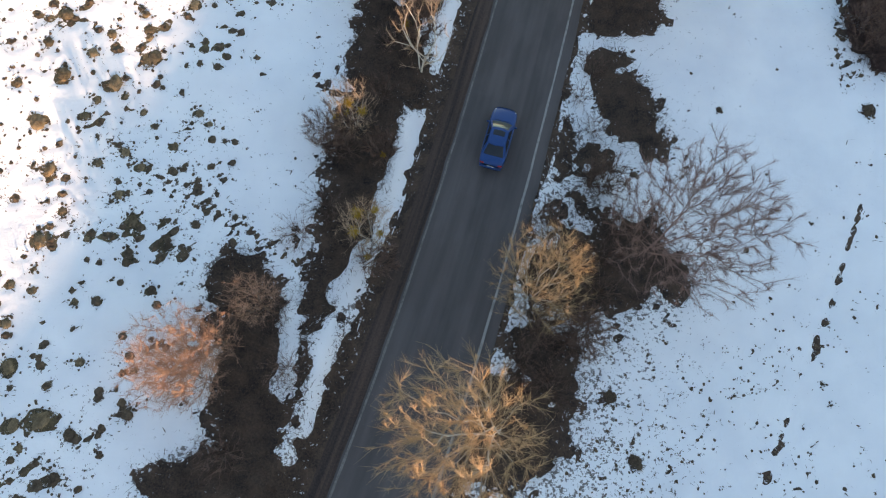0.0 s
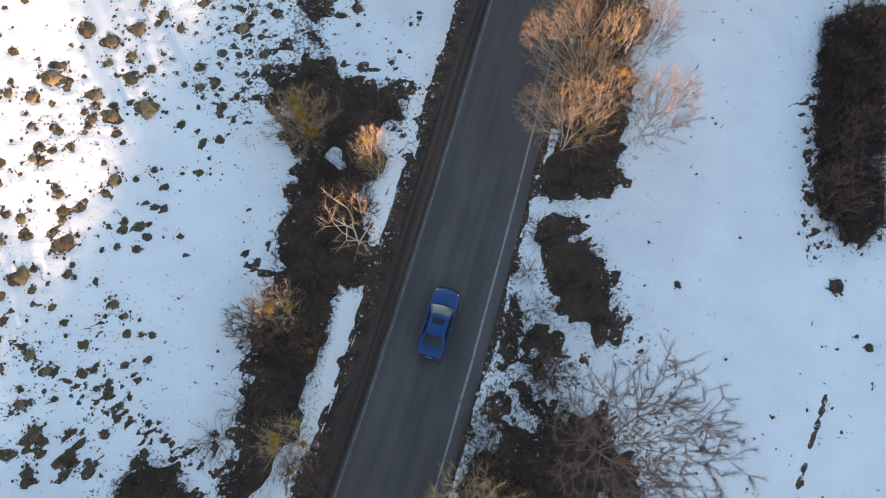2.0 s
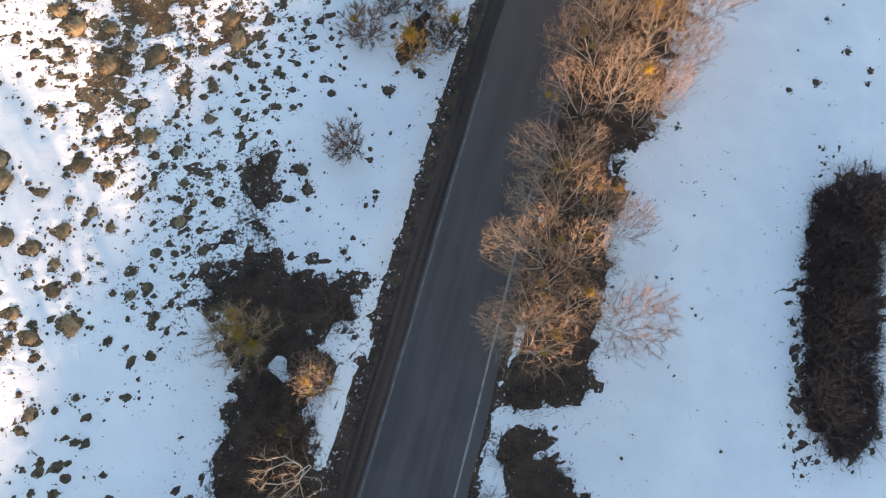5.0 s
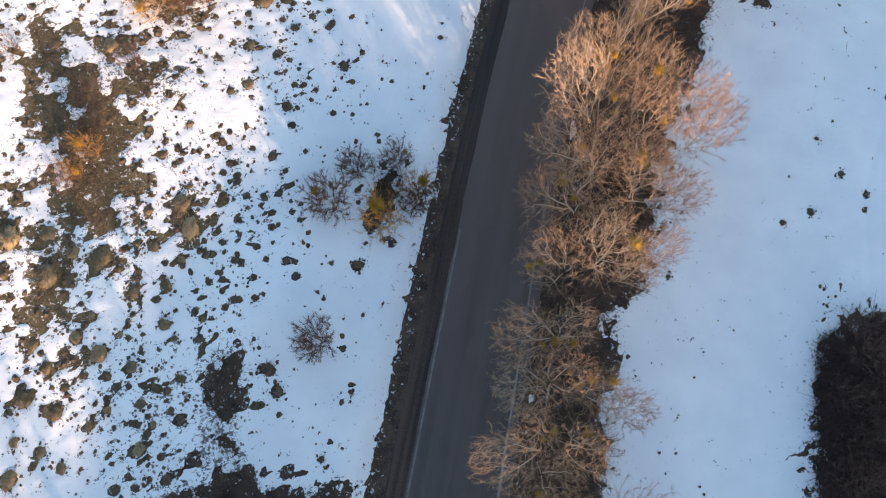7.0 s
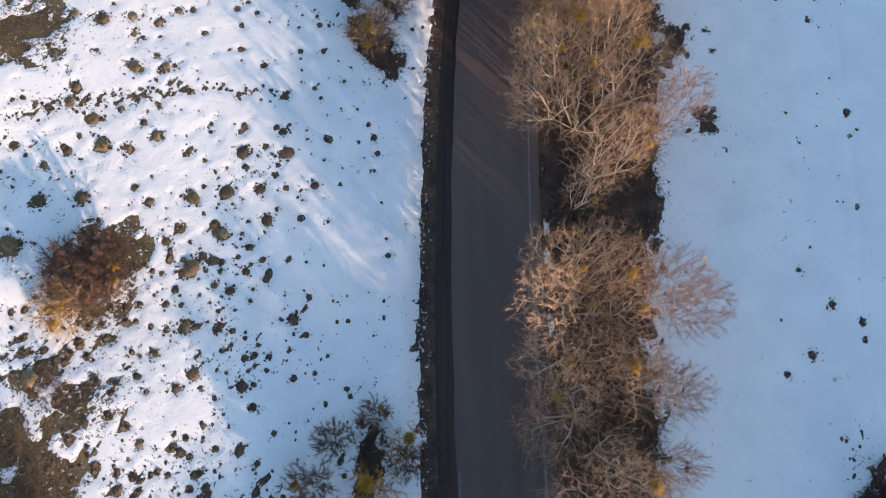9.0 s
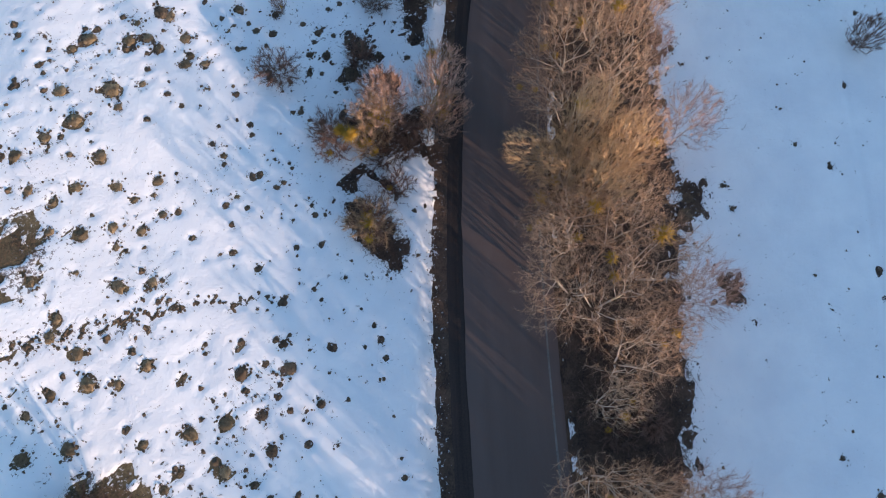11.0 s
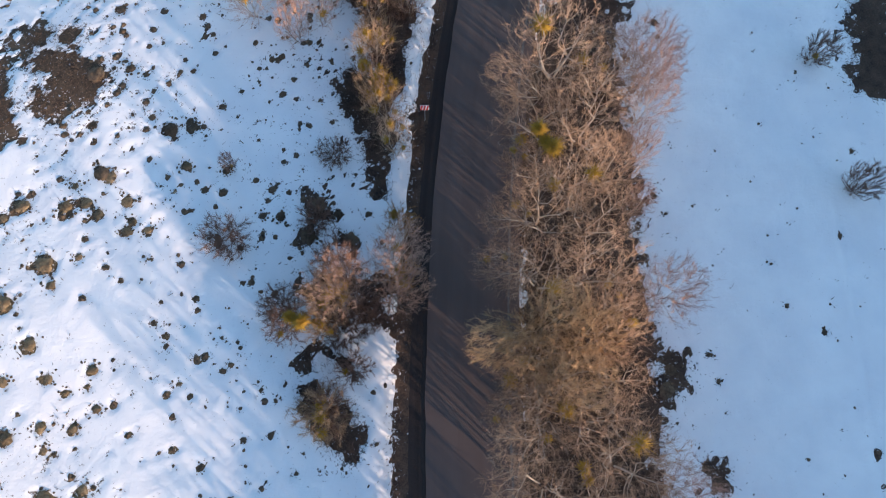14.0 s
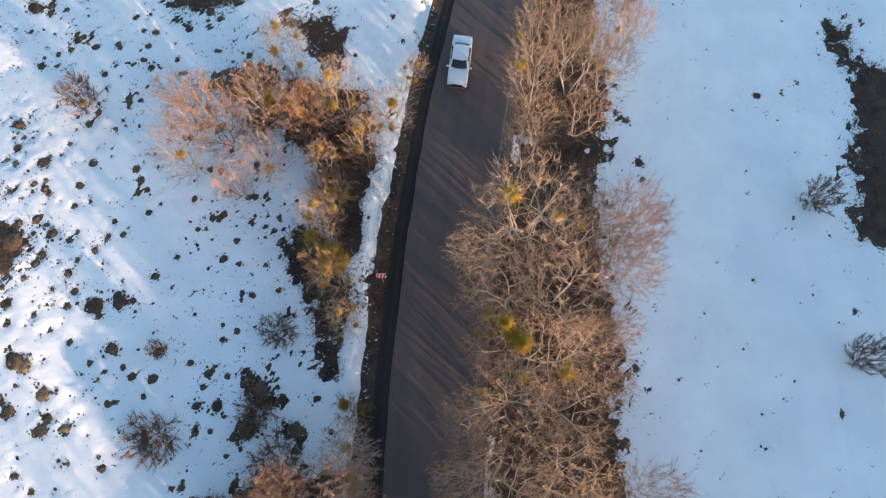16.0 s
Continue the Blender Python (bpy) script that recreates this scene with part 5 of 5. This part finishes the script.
def car(name, label, m, paint, length, width, height, boxy, sunroof, pale_screen):
    """A saloon car that points along its own y axis."""
    thing = new(name)
    tagged(thing, label, "car")
    kx, ky, kz = width / 1.8, length / 4.7, height / 1.42
    # y, half width, height of the bonnet line at the middle and at the shoulder
    if boxy:
        rows = [(-2.35, 0.78, 0.86, 0.84), (-2.30, 0.83, 0.95, 0.93), (-1.9, 0.86, 0.97, 0.95), (-1.2, 0.87, 0.96, 0.94), (0, 0.88, 0.94, 0.92), (0.9, 0.88, 0.95, 0.93),
                (1.2, 0.87, 0.93, 0.91), (1.8, 0.86, 0.89, 0.87), (2.25, 0.84, 0.85, 0.83), (2.33, 0.80, 0.78, 0.76)]
    else:
        rows = [(-2.35, 0.62, 0.78, 0.74), (-2.27, 0.78, 0.95, 0.90), (-1.95, 0.85, 1.00, 0.96), (-1.4, 0.88, 0.99, 0.95), (-0.5, 0.90, 0.95, 0.92), (0.5, 0.90, 0.95, 0.92),
                (1.0, 0.90, 0.97, 0.93), (1.5, 0.89, 0.92, 0.87), (1.9, 0.85, 0.86, 0.80), (2.12, 0.77, 0.79, 0.73), (2.27, 0.62, 0.72, 0.66), (2.35, 0.40, 0.64, 0.58)]
    v = []
    for y, hw, zc, ze in rows:
        half = [(0, 0.2), (hw * 0.86, 0.2), (hw * 0.97, 0.3), (hw, 0.5), (hw, 0.7), (hw * 0.975, ze - 0.04), (hw * 0.92, ze), (hw * 0.7, zc - 0.01), (hw * 0.35, zc + 0.012)]
        ring = half + [(0, zc + 0.016)] + [(-px, pz) for px, pz in reversed(half[1:])]
        v += [(px * kx, y * ky, pz * kz) for px, pz in ring]
    n = len(v) // len(rows)
    f = [(i * n + k, i * n + (k + 1) % n, (i + 1) * n + (k + 1) % n, (i + 1) * n + k) for i in range(len(rows) - 1) for k in range(n)]
    for i in (0, len(rows) - 1):
        f += [(i * n + k, i * n + k + 1, i * n + n - 1 - k, i * n + (n - k) % n) for k in range(1, n // 2)]
    body = part("body", v, f, paint, thing)
    zb, zt = 0.93 * kz, (height - 0.05)
    hb, ht = 0.82 * kx, (0.66 if boxy else 0.59) * kx
    fb, ft, rb, rt2 = (1.0 * ky, 0.36 * ky, -1.62 * ky, -1.12 * ky) if boxy else (1.12 * ky, 0.3 * ky, -1.82 * ky, -1.0 * ky)
    mixl = lambda a, b, t: a + (b - a) * t
    out = 0.0

    def front(s, t):
        return mixl(hb, ht, t) * s, mixl(fb, ft, t) - 0.13 * s * s + out, mixl(zb, zt, t) + 0.03 * np.sin(np.pi * t) + out

    def back(s, t):
        return mixl(hb, ht, t) * s, mixl(rb, rt2, t) + 0.10 * s * s - out, mixl(zb, zt, t) + 0.03 * np.sin(np.pi * t) + out

    def flank(side):
        return lambda s, t: (side * (mixl(hb, ht, t) + 0.02 * np.sin(np.pi * t) + out), mixl(mixl(rb, rt2, t) + 0.10, mixl(fb, ft, t) - 0.13, s), mixl(zb, zt, t) + out)

    def top(s, t):
        return ht * s, mixl(rt2 + 0.1 * s * s, ft - 0.13 * s * s, t), zt + 0.045 * (1 - s * s) * np.sin(np.pi * np.clip(t, 0.02, 0.98)) ** 0.5 + out

    shell = []
    for fn in (front, back):
        shell.append(sheet(fn, -1, 1, 0, 1))
    for side in (-1, 1):
        shell.append(sheet(flank(side), 0, 1, 0, 1))
    part("cabin", *joined(*shell), paint, thing)
    roof = part("roof", *sheet(top, -1, 1, 0, 1, 12, 10), paint, thing)
    out = 0.012
    part("windscreen", *sheet(front, -0.86, 0.86, 0.08, 0.93), SCREEN if pale_screen else GLASS, thing, "windscreen")
    part("rear_window", *sheet(back, -0.84, 0.84, 0.10, 0.90), GLASS, thing, "dark rear window")
    for side in (-1, 1):
        part("side_window", *sheet(flank(side), 0.10, 0.50, 0.12, 0.86), GLASS, thing)
        part("side_window", *sheet(flank(side), 0.54, 0.92, 0.12, 0.86), GLASS, thing)
        mir = part("mirror", *boxed((0.20, 0.10, 0.13), (side * (0.98 * kx), 0.82 * ky, 0.98 * kz), 0.5), paint, thing)
        y1, hw1 = (2.30, 0.66) if boxy else (2.05, 0.70)
        part("headlight", *boxed((0.26 if boxy else 0.10, 0.16 if boxy else 0.24, 0.12), (side * hw1 * kx, y1 * ky, (0.74 if boxy else 0.71) * kz), 0.6), LAMP_CLEAR, thing, "clear headlight")
        part("tail_light", *boxed((0.30, 0.16, 0.13), (side * 0.62 * kx, -2.28 * ky, 0.84 * kz), 0.5), LAMP_RED, thing, "red tail light")
        for yw in (1.42, -1.38):
            wheel = part("wheel", *lathe([(-0.10, 0.0), (-0.10, 0.2), (0.10, 0.2), (0.10, 0.0)], side * 0.78 * kx, yw * ky, 0.31), ALLOY, thing)
            part("tyre", *lathe([(-0.10, 0.2), (-0.105, 0.27), (-0.08, 0.31), (0.08, 0.31), (0.105, 0.27), (0.10, 0.2)], side * 0.78 * kx, yw * ky, 0.31), RUBBER, wheel, "black tyre")
        for k in range(2):
            part("door_handle", *boxed((0.03, 0.18, 0.03), (side * 0.905 * kx, (0.1 - 0.85 * k) * ky, 0.80 * kz), 0.4), paint, thing)
    if sunroof:
        part("sunroof", *sheet(top, -0.66, 0.66, 0.52, 0.86), GLASS, thing, "black glass sunroof")
    part("front_bumper", *boxed(((1.5 if boxy else 1.0) * kx, 0.16, 0.16), (0, (2.33 if boxy else 2.22) * ky, 0.42), 0.4), TRIM if boxy else paint, thing)
    part("rear_bumper", *boxed((1.5 * kx, 0.16, 0.18), (0, -2.33 * ky, 0.45), 0.4), TRIM if boxy else paint, thing)
    part("grille", *boxed((0.95 * kx, 0.06, 0.12), (0, (2.345 if boxy else 2.30) * ky, 0.62 * kz), 0.3), TRIM, thing, "black grille")
    part("number_plate", *boxed((0.5, 0.02, 0.11), (0, -2.37 * ky - (0.06 if boxy else 0.0), 0.62), 0.3), SIGN_WHITE, thing, "blank pale plate")
    for side in (-0.35, 0.25):
        part("wiper", *boxed((0.5, 0.025, 0.02), (side, fb + 0.0, zb + 0.06), 0.3), TRIM, thing)
    thing.matrix_basis = m
    return thing


def heading(y):
    return -math.degrees(math.atan(float(road_x(y + 0.5) - road_x(y - 0.5))))


def on_road(x, y, turn=0.0):
    zf, zr = float(ground_z(road_x(y + 1.4), y + 1.4)), float(ground_z(road_x(y - 1.4), y - 1.4))
    tilt = math.degrees(math.atan((zf - zr) / 2.8))
    return pose(x, y, (zf + zr) / 2 + 0.09, 0, 0, heading(y) + turn) @ pose(0, 0, 0, tilt if turn == 0 else -tilt, 0, 0)


car("blue_saloon", "bright blue saloon car with a black sunroof on the road", on_road(4.0, 19.6), BLUE_PAINT, 4.9, 1.9, 1.43, False, True, True)
car("white_saloon", "boxy white saloon car on the asphalt road", on_road(40.0, 124.5, 184.5), WHITE_PAINT, 4.35, 1.68, 1.42, True, False, False)


def post_mesh(height, radius=0.035):
    return tubes([(np.array([(0, 0, -0.4), (0, 0, height * 0.5), (0, 0, height)]), np.full(3, radius))], 8)


def sign(name, label, x, y, turn, height, wide, tall, lean, stripes):
    thing = new(name)
    tagged(thing, label, "road sign")
    part("post", *post_mesh(height), STEEL, thing, "grey steel post")
    tip = pose(0, 0, height - 0.1, lean, 0, 0)

    def turned(vf):
        return np.array([tip @ Vector(q) for q in vf[0]]), vf[1]

    part("board", *turned(boxed((wide, 0.03, tall), (0, -0.05, 0), 0.3)), SIGN_WHITE, thing, "white sign board")
    for k in range(stripes):
        u = -wide / 2 + wide * (k + 0.5) / stripes
        w, h = wide / stripes * 0.32, tall * 0.46
        sl = wide / stripes * 0.2
        v = [(u - w - sl, -0.075, -h), (u + w - sl, -0.075, -h), (u + w + sl, -0.075, h), (u - w + sl, -0.075, h)]
        v += [(a, b + 0.006, c) for a, b, c in v]
        f = [(0, 1, 2, 3), (7, 6, 5, 4), (0, 4, 5, 1), (1, 5, 6, 2), (2, 6, 7, 3), (3, 7, 4, 0)]
        part("stripe", *turned((np.array(v), np.array(f))), SIGN_RED, thing, "red stripe", True)
    thing.matrix_basis = pose(x, y, float(ground_z(x, y)), 0, 0, turn)
    return thing


sign("striped_marker_sign", "red and white striped marker board on a steel post", 28.35, 109.6, -20, 2.4, 0.7, 0.42, -35, 3)
sign("small_road_sign", "pale back of a small road sign on a post", 19.0, 90.6, -15, 2.2, 0.65, 0.6, -25, 0)
